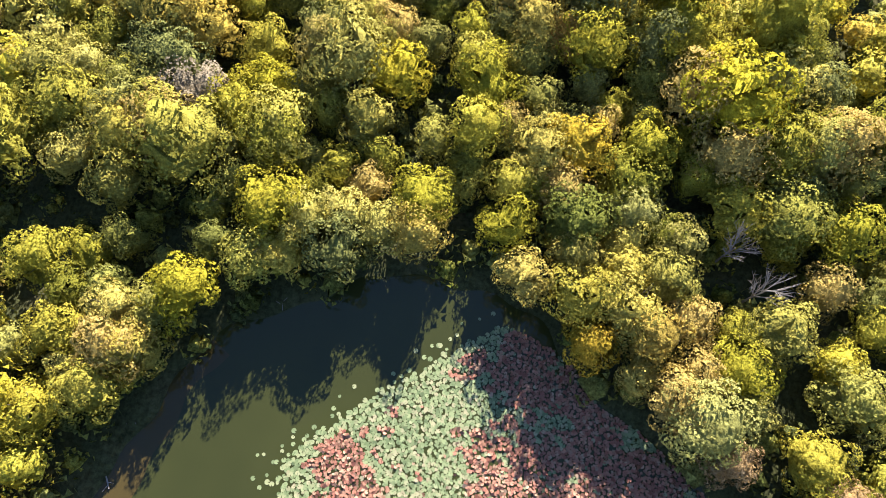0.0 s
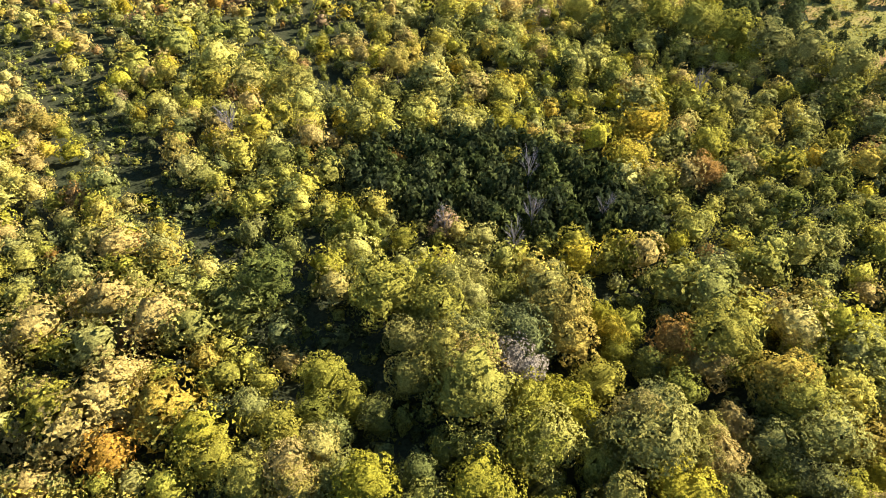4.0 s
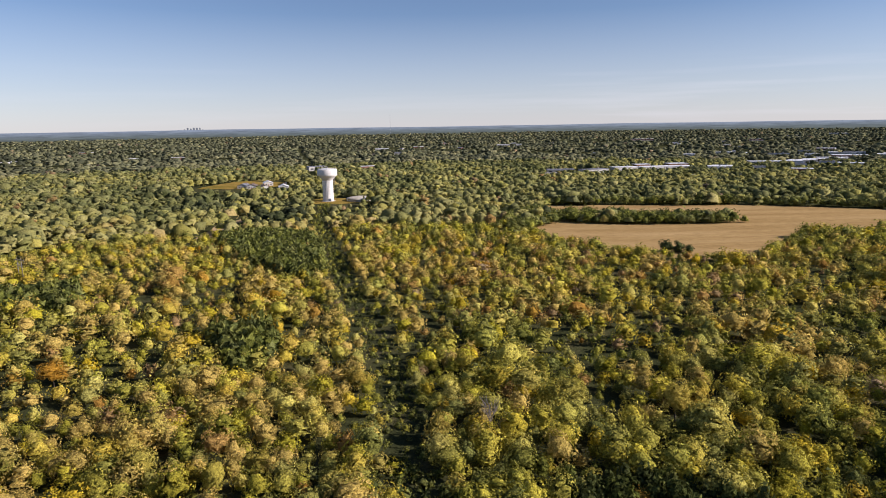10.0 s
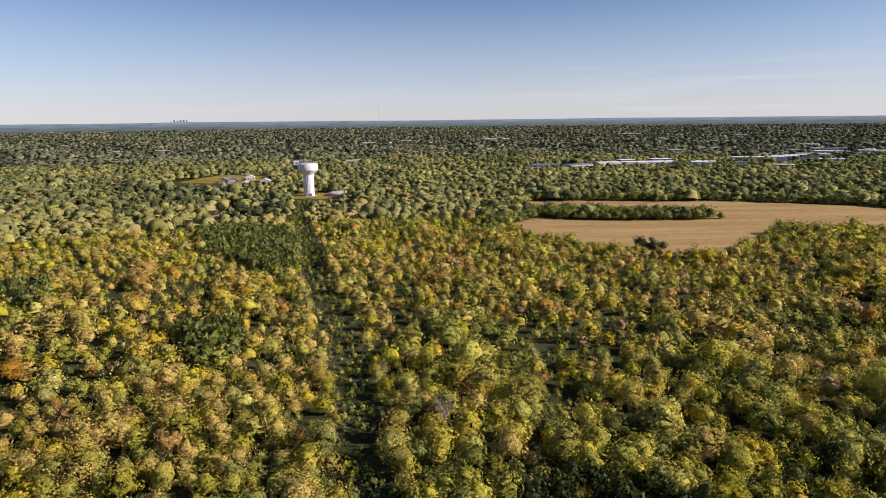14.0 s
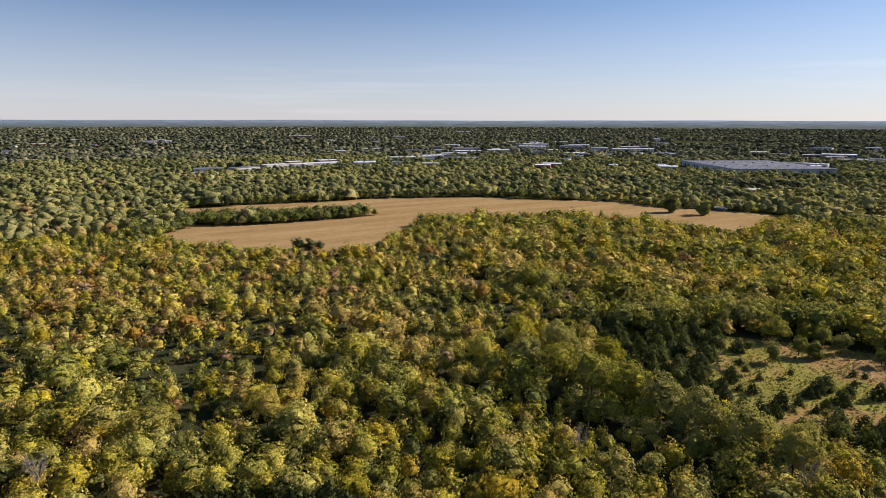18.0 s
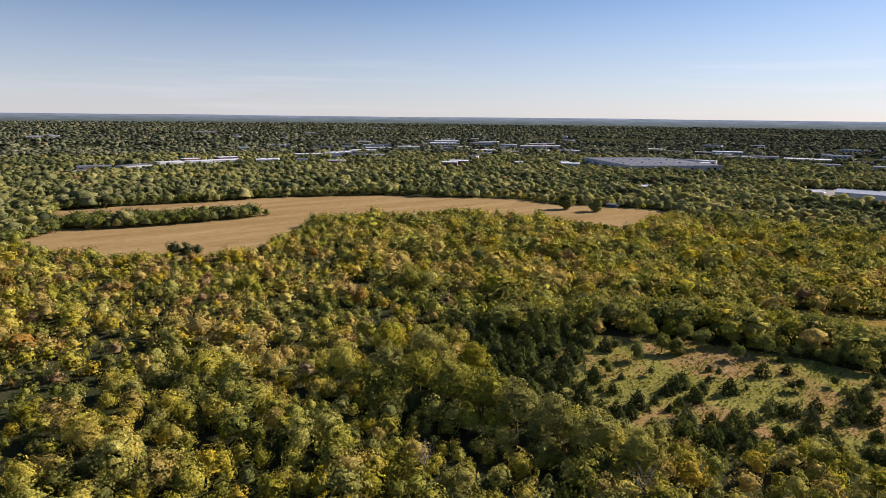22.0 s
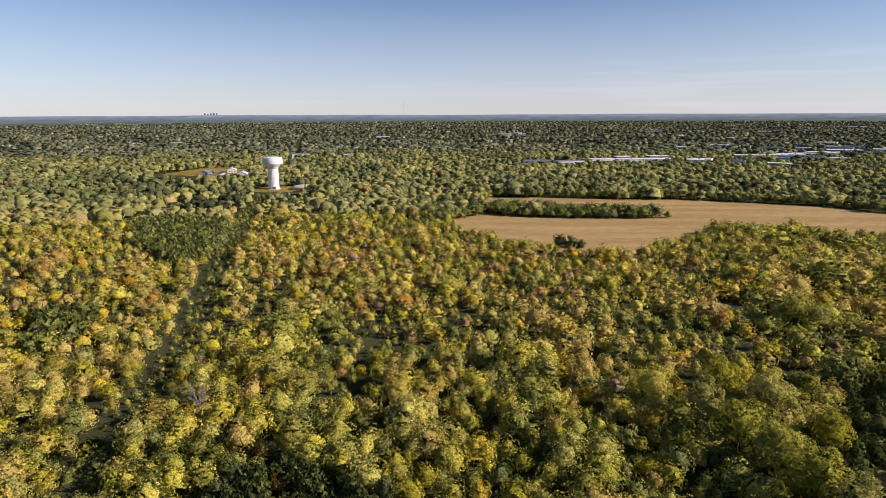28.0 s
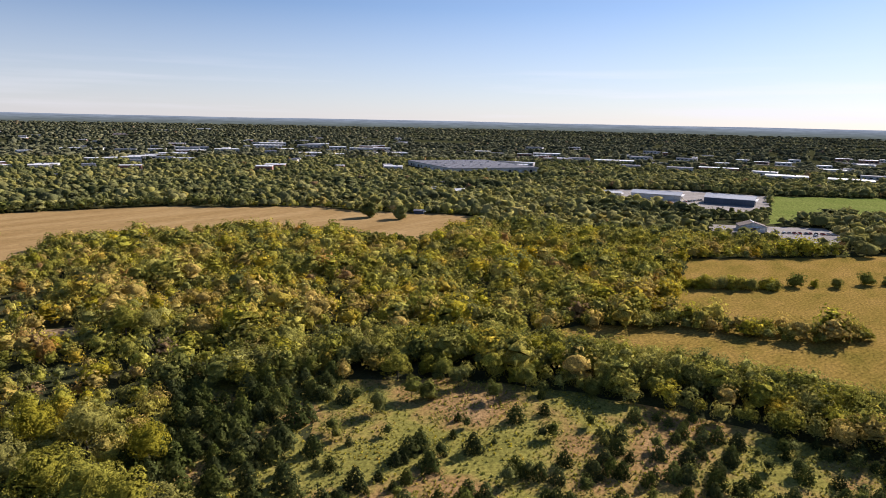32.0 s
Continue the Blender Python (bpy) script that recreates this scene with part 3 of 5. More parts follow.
# crowns round the pond that can be told apart: x, y, tint
POND_CROWNS = ((35.5, 41.0, 0.6), (32.2, 56.4, 0.3), (28.6, 39.7, 0.55), (24.8, 25.8, 0.62), (31.3, 10.9, 0.5), (34.2, -10.7, 0.36), (40.4, 0.0, 0.84), (31.2, -23.8, 0.3), (33.7, -32.1, 0.34),
               (11.3, 35.8, 0.56), (13.9, 56.1, 0.62), (2.9, 62.7, 0.52), (14.5, 17.4, 0.5), (7.6, 27.6, 0.33), (13.2, -1.4, 0.24), (12.5, 6.9, 0.5), (7.1, -12.8, 0.54), (19.2, -8.3, 0.42),
               (22.1, 3.1, 0.66), (0.4, 44.5, 0.55), (-5.5, 58.2, 0.6), (-11.8, 52.6, 0.58), (1.5, -25.6, 0.54), (16.5, -20.7, 0.6), (14.8, -33.6, 0.5), (-12.4, -28.0, 0.6), (-3.4, -20.8, 0.5),
               (-5.4, -33.1, 0.45), (31.9, 22.9, 0.64), (36.6, 48.9, 0.72))
CLEARINGS = [(250, 1180, 60, 26), (480, 1010, 40, 22), (1180, 1110, 80, 40), (160, 930, 46, 18), (340, 1500, 90, 40), (-500, 1500, 80, 50), (-120, 1900, 120, 60), (700, 1900, 120, 60), (1350, 700, 90, 60),
             (1500, 450, 120, 70), (560, 2500, 160, 90), (-900, 2300, 160, 90), (1900, 1400, 140, 90), (1750, 250, 120, 90), (-420, 960, 60, 26), (100, 2900, 260, 110), (2400, 1900, 240, 140)]


# ---------------------------------------------------------------- trees
def unit(v):
    return v / np.maximum(np.linalg.norm(v, axis=-1, keepdims=True), 1e-6)


def leaf_faces(rng, p, nrm, leaf, jitter):
    """Small triangles at the points p, lying across the normals nrm with some disorder; they are lit as the mass that they cover."""
    n = unit(unit(nrm) + rng.normal(0, jitter, nrm.shape))
    a = unit(np.cross(n, rng.normal(0, 1, n.shape)))
    b = np.cross(n, a)
    s = leaf * rng.uniform(0.55, 1.4, (len(p), 1))
    tri = np.stack([p + s * a, p + s * (-0.5 * a + 0.85 * b), p + s * (-0.5 * a - 0.85 * b)], 1)
    lit = unit(0.72 * unit(nrm) + 0.28 * n)
    return tri.reshape(-1, 3), np.repeat(lit, 3, 0)


def stitched(sizes):
    """Faces that join a top point and rings of points below it."""
    f, start, last = [], 0, 1
    for n in sizes:
        below = start + last
        if last == 1:
            f += [(0, below + i, below + (i + 1) % n) for i in range(n)]
        else:
            i = j = 0
            while i < last or j < n:
                p, q = start + i % last, below + j % n
                if j >= n or (i < last and (i + 1) / last <= (j + 1) / n):
                    f.append((p, q, start + (i + 1) % last))
                    i += 1
                else:
                    f.append((p, q, below + (j + 1) % n))
                    j += 1
        start, last = below, n
    return np.array(f)


def crown_shape(rng, rings, count, leaf, radius=3.7, top=10.0, base=1.6, lobes=10, subs=0, airy=0.0, body=0.97):
    """A broadleaf crown: boughs set round a dome make a knobbly body of foliage, and leaf sprays cover it and fray its outline."""
    mid = base + 0.42 * (top - base)
    k = np.arange(lobes) + 0.5
    up = 1.0 - 1.25 * k / lobes
    turn = k * 2.39996 + rng.uniform(0, 6.28)
    flat = np.sqrt(np.maximum(1 - up * up, 0))
    d = unit(np.stack([flat * np.cos(turn), flat * np.sin(turn), up], 1) + rng.normal(0, 0.2, (lobes, 3)))
    size = np.array([radius, radius, top - mid])
    r = radius * rng.uniform(0.72, 1.18, lobes) * 1.36 / math.sqrt(lobes)
    c = d * (0.62 * rng.uniform(0.82, 1.2, lobes))[:, None] * size
    if subs:
        e = unit(np.repeat(d, subs, 0) * 0.8 + rng.normal(0, 0.6, (lobes * subs, 3)))
        c = np.concatenate([c, np.repeat(c, subs, 0) + e * (0.72 + 0.2 * airy) * np.repeat(r, subs)[:, None]])
        d, r = np.concatenate([d, e]), np.concatenate([0.94 * r, np.repeat(r, subs) * rng.uniform(0.36, 0.6, lobes * subs)])
    # the body: how far the boughs reach in each direction
    ways = [(0.0, 0.0, 1.0)]
    for n, tilt in rings:
        off = rng.uniform(0, 6.28)
        for i in range(n):
            az, th = off + 6.28 * (i + rng.uniform(-0.25, 0.25)) / n, math.radians(tilt + rng.uniform(-6, 6))
            ways.append((math.sin(th) * math.cos(az), math.sin(th) * math.sin(az), math.cos(th)))
    ways = np.array(ways)
    along = ways @ c.T
    room = along ** 2 - (c ** 2).sum(1)[None] + (r ** 2)[None]
    reach = np.where(room > 0, along + np.sqrt(np.maximum(room, 0)), 0).max(1)
    reach = np.maximum(reach, 0.5 * radius)
    v = ways * reach[:, None] * body
    f = stitched([n for n, _t in rings])
    fn = np.cross(v[f[:, 1]] - v[f[:, 0]], v[f[:, 2]] - v[f[:, 0]])
    vn = np.zeros_like(v)
    for j in range(3):
        np.add.at(vn, f[:, j], fn)
    vn = unit(unit(vn) + 0.35 * ways)
    got, nor, total = [], [], 0
    while total < count:
        j = rng.choice(len(r), 2 * count + 8, p=r ** 2 / (r ** 2).sum())
        q = unit(rng.normal(0, 1, (len(j), 3)) + 0.5 * d[j])
        p = c[j] + q * (r[j] * (1.05 - (0.12 + 0.4 * airy) * rng.uniform(0, 1, len(j)) ** 2))[:, None]
        gap = np.linalg.norm(p[:, None] - c[None], axis=2) / r[None]
        gap[np.arange(len(j)), j] = 9
        ok = (gap.min(1) > 0.93 - 0.3 * airy) & (p[:, 2] + mid > base * 0.6)
        got.append(p[ok])
        nor.append((0.62 * q + 0.5 * unit(p / size) + np.array([0, 0, 0.08]))[ok])
        total += ok.sum()
    lift = np.array([0, 0, mid])
    tri, lit = leaf_faces(rng, np.concatenate(got)[:count] + lift, np.concatenate(nor)[:count], leaf, 0.38 + 0.3 * airy)
    m = len(v)
    return np.concatenate([v + lift, tri]), np.concatenate([f, m + np.arange(len(tri)).reshape(-1, 3)]), np.concatenate([vn, lit])


def loose(sprays):
    return sprays[0], np.arange(len(sprays[0])).reshape(-1, 3), sprays[1]


def cedar_shape(rng, count, leaf, radius=2.6, top=5.5, base=0.1):
    """A dense ragged cone with a blunt tip."""
    u = 1 - np.sqrt(rng.uniform(0, 1, count))
    a = rng.uniform(0, 6.28, count)
    rr = radius * (1 - u) ** 0.62 * rng.uniform(0.6, 1.06, count) * (1 + 0.2 * np.sin(5 * a + 9 * u) + 0.1 * np.sin(3 * a - 13 * u))
    p = np.stack([rr * np.cos(a), rr * np.sin(a), base + (top - base) * u], 1)
    n = np.stack([np.cos(a), np.sin(a), np.full(count, 0.55)], 1)
    return leaf_faces(rng, p, n, leaf, 0.35)


def shrub_shape(rng, count, leaf, radius=1.5, top=2.2):
    return crown_shape(rng, BUMPS, count, leaf, radius, top, -1.2, 6, body=0.7)


RNG = np.random.RandomState(7)
FINE = ((7, 18), (12, 36), (16, 54), (18, 72), (18, 92), (14, 115), (9, 138))
BOUGHS = ((7, 26), (12, 50), (14, 74), (12, 98), (9, 124))
KNOBS = ((6, 35), (9, 68), (8, 102))
BUMPS = ((5, 45), (6, 92))
NEAR = [crown_shape(RNG, BOUGHS, 2500, 0.17, radius=4.5, top=10.4, base=0.6, lobes=int(RNG.randint(13, 20)), subs=4, airy=float(RNG.uniform(0.05, 0.35)), body=0.77) for _ in range(16)]
NEAR_CEDAR = [loose(cedar_shape(RNG, 520, 0.34)) for _ in range(4)]
MID = [crown_shape(RNG, KNOBS, 420, 0.27, radius=4.2, top=9.0, base=-0.6, lobes=int(RNG.randint(14, 21)), airy=float(RNG.uniform(0.0, 0.25)), body=0.76) for _ in range(24)]
FAR = [crown_shape(RNG, KNOBS, 112, 0.45, radius=4.3, top=8.0, base=-1.2, lobes=int(RNG.randint(10, 16)), airy=0.1, body=0.74) for _ in range(24)]
VAST = [crown_shape(RNG, BUMPS, 12, 0.95, radius=4.7, top=7.4, base=-1.5, lobes=7, body=0.9) for _ in range(24)]
RIM = [crown_shape(RNG, ((4, 50), (5, 98)), 1, 2.0, radius=6.4, top=9.5, base=-0.5, lobes=5) for _ in range(14)]
MID_CEDAR = [loose(cedar_shape(RNG, 230, 0.45)) for _ in range(6)]
FAR_CEDAR = [loose(cedar_shape(RNG, 56, 0.8)) for _ in range(6)]
SHRUB = [shrub_shape(RNG, 44, 0.27) for _ in range(6)]


def scatter(x0, x1, y0, y1, step, rng):
    """Places on a disordered grid."""
    gx, gy = np.meshgrid(np.arange(x0, x1, step), np.arange(y0, y1, step))
    gx = gx + (np.arange(gx.shape[0]) % 2)[:, None] * step / 2
    return (gx + rng.uniform(-0.42, 0.42, gx.shape) * step).ravel(), (gy + rng.uniform(-0.42, 0.42, gy.shape) * step).ravel()


OPEN = [CROP, TOWER_GREEN, MEADOW, CEDARS, HAY, PASTURE, YARD, CARPARK, LAWN, TRACK, GLADE, WAREHOUSE]
TOWN = [(950, 1130), (1130, 1050), (1330, 1180), (1500, 1700), (1300, 1900), (1050, 1500)]


def is_wood(x, y):
    ok = np.ones(len(x), bool)
    for poly in OPEN:
        ok &= ~inside(x, y, poly)
    ok |= inside(x, y, COPSE)
    ok |= near_line(x, y, ROW_2) < 7
    ok |= near_line(x, y, HEDGE) < 9
    a = np.arctan2(y - POND_C[1], x - POND_C[0])
    ok &= np.hypot(x - POND_C[0], y - POND_C[1]) > pond_radius(a) + 1.3
    sparse = np.hypot(x + 5, y + 21) < 13
    ok &= ~(sparse & (np.sin(x * 12.9 + y * 78.2) > 0.45))
    ok &= near_line(x, y, CUT) > 5.2 + np.clip((y - 110) / 80, 0, 2.6) + 0.7 * np.sin(y / 9.0)
    ok &= near_line(x, y, CUT_FAR) > 8
    ok &= np.hypot(x + 107, y - 597) > 20
    ok &= np.hypot(x + 77, y - 599) > 17
    for lx, ly, k in [(q[0], q[1], 3.4) for q in LANDMARKS] + [(q[0], q[1], 4.0) for q in POND_CROWNS] + [(q[0], q[1], 4.6) for q in TALL_ROW]:
        ok &= np.hypot(x - lx, y - ly) > k
    # room round the buildings, and in front of them on the side of the wood
    for bx, by, bw in CLEAR:
        k = math.hypot(bx - 50, by)
        ux, uy = (bx - 50) / k, by / k
        along, across = (x - bx) * ux + (y - by) * uy, (x - bx) * uy - (y - by) * ux
        ok &= ~((np.abs(across) < bw * 0.55) & (along > -bw * 0.4 - min(k * 0.042, 58)) & (along < bw * 0.45))
    return ok


def in_clearings(x, y):
    hit = np.zeros(len(x), bool)
    for cx, cy, a, b in CLEARINGS:
        hit |= ((x - cx) / a) ** 2 + ((y - cy) / b) ** 2 < 1
    return hit


def in_view(x, y):
    """The side of the land towards which the camera turns, with a margin for shadows."""
    return (np.degrees(np.arctan2(x - 70, y + 3)) > -54) & (np.degrees(np.arctan2(x - 105, y + 12)) < 97) & (y > -15)


def is_pine(x, y):
    hit = np.zeros(len(x), bool)
    for poly in PINES:
        hit |= inside(x, y, poly)
    return hit


def low_tree(x, y):
    """The third of trees below the others, darker green with gap shade painted in."""
    return np.mod(np.sin(x * 12.9898 + y * 78.233) * 43758.5453, 1.0) < 0.33


def tint_at(x, y, rng):
    """Autumn colour by place: greener far off and in the hedgerows, russet in the middle of the wood."""
    d = np.hypot(x - 50, y)
    mean = 0.535 + 0.06 * waves(x, y, 90, 3) + 0.04 * waves(x, y, 30, 5)
    mean = mean + 0.14 * np.clip((20 - x) / 90, 0, 1) * np.clip(1.4 - d / 500, 0, 1)
    mean = mean + 0.05 * np.clip((x - 170) / 80, 0, 1) * np.clip(1.6 - d / 400, 0, 1)
    russet = np.exp(-(((x - 60) / 190) ** 2 + ((y - 300) / 85) ** 2))
    mean = mean + 0.11 * russet
    mean = mean + 0.08 * np.exp(-((x - 2) ** 2 + (y + 18) ** 2) / 300.0)
    mean = mean - 0.16 * np.clip((d - 400) / 300, 0, 1) - 0.12 * np.clip((d - 900) / 900, 0, 1) + np.where(d > 550, 0.07 * waves(x, y, 260, 13), 0)
    mean = np.where(inside(x, y, GREENS), mean - 0.14, mean)
    mean = np.where(inside(x, y, COPSE), 0.36, mean)
    mean = np.where(near_line(x, y, HEDGE) < 11, 0.44, mean)
    sd = np.where(d > 500, 0.07, 0.12)
    t = mean + rng.normal(0, 1, len(x)) * sd
    odd = rng.uniform(0, 1, len(x))
    t = np.where(odd < 0.010 + 0.11 * russet + 0.04 * np.clip(-x / 60, 0, 1) * np.clip(1.5 - d / 300, 0, 1), rng.uniform(0.80, 0.94, len(x)), np.clip(t, 0.12, 0.72))
    # darker tint on low trees also stands in for shade between tall crowns
    low = low_tree(x, y) & (d < 480)
    t = np.where(low & (t < 0.84), 0.16 + 0.50 * t, t + np.where(t < 0.84, 0.035, 0))
    return np.where(is_pine(x, y) & (odd > 0.06), rng.uniform(0.04, 0.2, len(x)), t)


def joined(name, shapes, x, y, scale, tint, rng, label, category, mat=None, tall=None):
    """Many plants as one mesh."""
    z = land_z(x, y)
    pick, turn = rng.randint(0, len(shapes), len(x)), rng.uniform(0, 6.28, len(x))
    tall = scale if tall is None else tall
    vs, ts, fs, ns, count = [], [], [], [], 0
    for i, (shape, faces, lit) in enumerate(shapes):
        s = np.nonzero(pick == i)[0]
        if not len(s):
            continue
        c, sn, k = np.cos(turn[s])[:, None], np.sin(turn[s])[:, None], scale[s][:, None]
        v = np.stack([x[s][:, None] + k * (shape[:, 0] * c - shape[:, 1] * sn), y[s][:, None] + k * (shape[:, 0] * sn + shape[:, 1] * c),
                      z[s][:, None] + tall[s][:, None] * shape[:, 2]], 2)
        vs.append(v.reshape(-1, 3))
        ns.append(np.stack([lit[:, 0] * c - lit[:, 1] * sn, lit[:, 0] * sn + lit[:, 1] * c, np.broadcast_to(lit[:, 2], (len(s), len(lit)))], 2).reshape(-1, 3))
        fs.append((count + (np.arange(len(s)) * len(shape))[:, None, None] + faces[None]).reshape(-1, 3))
        count += len(s) * len(shape)
        ts.append(np.repeat(tint[s], len(shape)))
    v = np.concatenate(vs)
    me = from_arrays(name, v, np.concatenate(fs), mat or leaf_stuff, np.concatenate(ts), np.concatenate(ns))
    return tagged(new(name, me), label, category, kind="stuff")


def trunk_mesh(rng, dead=False):
    """Tapered trunk, forking limbs; a dead tree carries twigs as well."""
    bm = bmesh.new()
    top = 5.2
    tube(bm, (0, 0, -0.1), (0.12, 0.05, 2.6), 0.21, 0.15, 7)
    tube(bm, (0.12, 0.05, 2.55), (0.0, 0.1, top), 0.15, 0.09, 6)
    for i in range(9 if dead else 5):
        a, h = i * 2.4 + rng.uniform(-0.4, 0.4), rng.uniform(2.4, top)
        p = Vector((0.08, 0.06, h))
        q = p + Vector((math.cos(a) * 1.25, math.sin(a) * 1.25, rng.uniform(1.4, 2.8)))
        tube(bm, p, q, 0.085, 0.045, 5)
        for k in range(5 if dead else 1):
            e = q + Vector((math.cos(a + rng.uniform(-1, 1)) * rng.uniform(0.6, 1.5), math.sin(a + rng.uniform(-1, 1)) * rng.uniform(0.6, 1.5), rng.uniform(0.4, 1.5)))
            w = p.lerp(q, rng.uniform(0.45, 1.0)) if dead else q
            tube(bm, w, e, 0.045, 0.018, 4)
            for _ in range(3 if dead else 0):
                g = w.lerp(e, rng.uniform(0.4, 1))
                tube(bm, g, g + Vector(rng.uniform(-0.55, 0.55, 3)) + Vector((0, 0, 0.3)), 0.02, 0.008, 3)
    return bm


def names_for(t):
    if t < 0.3:
        return "dark green broadleaf tree in the autumn wood"
    if t < 0.48:
        return "green broadleaf tree just starting to turn yellow"
    if t < 0.66:
        return "yellow-green broadleaf tree in autumn leaf"
    if t < 0.82:
        return "golden yellow broadleaf tree in full autumn colour"
    return "orange-brown broadleaf tree with withering leaves"


def build_near_trees(x, y, tint, scale, rng):
    """The trees round the pond, each a thing with trunk and crown."""
    trunks = []
    for _ in range(4):
        bm = trunk_mesh(rng)
        me = bpy.data.meshes.new("trunk")
        bm.to_mesh(me)
        bm.free()
        me.materials.append(bark)
        trunks.append(me)
    crowns = [from_arrays("crown", s[0], s[1], leaf_thing, normals=s[2]) for s in NEAR]
    for i in range(len(x)):
        e = empty("tree", x[i], y[i], 0, math.degrees(rng.uniform(0, 6.28)))
        e.scale = (scale[i], scale[i], scale[i] * rng.uniform(0.9, 1.15))
        tagged(e, names_for(tint[i]), "tree", "trees round the pond")
        new("trunk", trunks[i % 4]).parent = e
        c = new("crown", crowns[rng.randint(len(crowns))])
        c.parent, c["tint"] = e, float(tint[i])


def build_woods():
    rng = np.random.RandomState(11)
    # close to the pond and under the camera's way
    x, y = scatter(-170, 330, -75, 330, 4.9, rng)
    lane = near_line(x, y, [(0, 0), (105, 0)])
    round_pond = (np.hypot(x - 12, y - 14) < 112) & (y > -66) & (x > -66)
    ok = is_wood(x, y) & (round_pond | (in_view(x, y) & (lane < 185)))
    x, y = x[ok], y[ok]
    t, s = tint_at(x, y, rng), (0.52 + 0.62 * rng.uniform(0, 1, len(x)) ** 1.3) * (1 + 0.22 * waves(x, y, 50, 9))
    s = np.where(low_tree(x, y), 0.66 * s, 1.06 * s)
    shore = np.hypot(x - POND_C[0], y - POND_C[1]) - pond_radius(np.arctan2(y - POND_C[1], x - POND_C[0]))
    s = np.where(shore < 9, np.maximum(s, 0.8) * 1.1, np.where(shore < 50, 1.14 * np.maximum(s, 0.66), s))
    pine = is_pine(x, y) & (t < 0.25)
    near = np.argsort(np.hypot(x - 12, (y - 14) * 0.8) + 1e3 * pine)[:175]
    flag = np.zeros(len(x), bool)
    flag[near] = True
    build_near_trees(x[flag], y[flag], t[flag], s[flag], rng)
    m = ~flag & ~pine
    joined("mixed_woodland", MID, x[m], y[m], s[m], t[m], rng, tall=(0.2 + 0.78 * s[m]) * rng.uniform(0.8, 1.15, m.sum()), label="dense autumn woodland of yellow, olive and green crowns", category="woodland")
    xp, yp = scatter(-75, 330, -75, 330, 3.2, rng)
    okp = is_wood(xp, yp) & is_pine(xp, yp) & (near_line(xp, yp, [(0, 0), (105, 0)]) < 185)
    xp, yp = xp[okp], yp[okp]
    joined("cedar_stand", MID_CEDAR, xp, yp, rng.uniform(0.9, 1.5, len(xp)), rng.uniform(0.06, 0.22, len(xp)), rng, "stand of dark green cedars within the wood", "cedars")
    # undergrowth below the near trees and along the shore
    x, y = scatter(-75, 130, -70, 130, 3.8, rng)
    a = np.arctan2(y - POND_C[1], x - POND_C[0])
    r = np.hypot(x - POND_C[0], y - POND_C[1]) - pond_radius(a)
    ok = (r > 0.4) & (rng.uniform(0, 1, len(x)) < 0.75)
    x, y = x[ok], y[ok]
    joined("undergrowth", SHRUB, x, y, rng.uniform(0.7, 1.9, len(x)), np.clip(rng.normal(0.33, 0.11, len(x)), 0.1, 0.95), rng, "low green and russet undergrowth beneath the trees", "undergrowth")
    # the wood that the camera turns its back on
    x, y = scatter(-420, 520, -420, 330, 11, rng)
    ok = is_wood(x, y) & ~in_view(x, y) & ~((np.hypot(x - 12, y - 14) < 112) & (y > -66) & (x > -66)) & (np.hypot(x - 50, y) < 420)
    x, y = x[ok], y[ok]
    joined("outer_woodland", VAST, x, y, rng.uniform(0.9, 1.5, len(x)), tint_at(x, y, rng), rng, "olive autumn woodland on the near side of the pond", "woodland")
    # regrowth along the cut line
    x, y = scatter(-130, 30, 40, 600, 3.1, rng)
    ok = (near_line(x, y, CUT) < 5.5) & (rng.uniform(0, 1, len(x)) < 0.8)
    x, y = x[ok], y[ok]
    joined("regrowth", SHRUB, x, y, rng.uniform(0.5, 1.2, len(x)), np.clip(rng.normal(0.34, 0.12, len(x)), 0.1, 0.8), rng, "low green regrowth along the cut line", "undergrowth")
    # middle distance
    x, y = scatter(-460, 620, -130, 520, 6.1, rng)
    d = near_line(x, y, [(0, 0), (105, 0)])
    ok = is_wood(x, y) & (d >= 185) & (d < 470) & in_view(x, y)
    x, y = x[ok], y[ok]
    t, s = tint_at(x, y, rng), (0.54 + 0.60 * rng.uniform(0, 1, len(x)) ** 1.3) * (1 + 0.22 * waves(x, y, 60, 9))
    s = np.where(low_tree(x, y), 0.66 * s, 1.06 * s)
    s = np.where(near_line(x, y, HEDGE) < 10, np.maximum(s, 0.85) * 1.15, s * (1 + 0.36 * np.clip((x - 180) / 60, 0, 1)))
    pine = is_pine(x, y) & (t < 0.25)
    joined("middle_woodland", FAR, x[~pine], y[~pine], s[~pine], t[~pine], rng, tall=(0.16 + 0.84 * s[~pine]) * rng.uniform(0.85, 1.15, (~pine).sum()), label= "autumn woodland stretching to the fields", category="woodland")
    xp, yp = scatter(-260, 500, 150, 470, 3.0, rng)
    okp = is_wood(xp, yp) & is_pine(xp, yp) & (near_line(xp, yp, [(0, 0), (105, 0)]) >= 185)
    xp, yp = xp[okp], yp[okp]
    joined("pine_plantation", FAR_CEDAR, xp, yp, rng.uniform(1.1, 1.7, len(xp)), rng.uniform(0.16, 0.33, len(xp)), rng, "dark rows of young evergreens in the wood", "evergreens")
    # hedges and the skirts of the wood, leafy to the ground
    x, y = scatter(40, 560, -70, 610, 4.6, rng)
    rim = near_line(x, y, CROP + CROP[:1])
    hedge = (near_line(x, y, HEDGE) < 8.5) | (near_line(x, y, ROW_2) < 5.5) | inside(x, y, COPSE) | ((rim < 5.5) & ~inside(x, y, CROP))
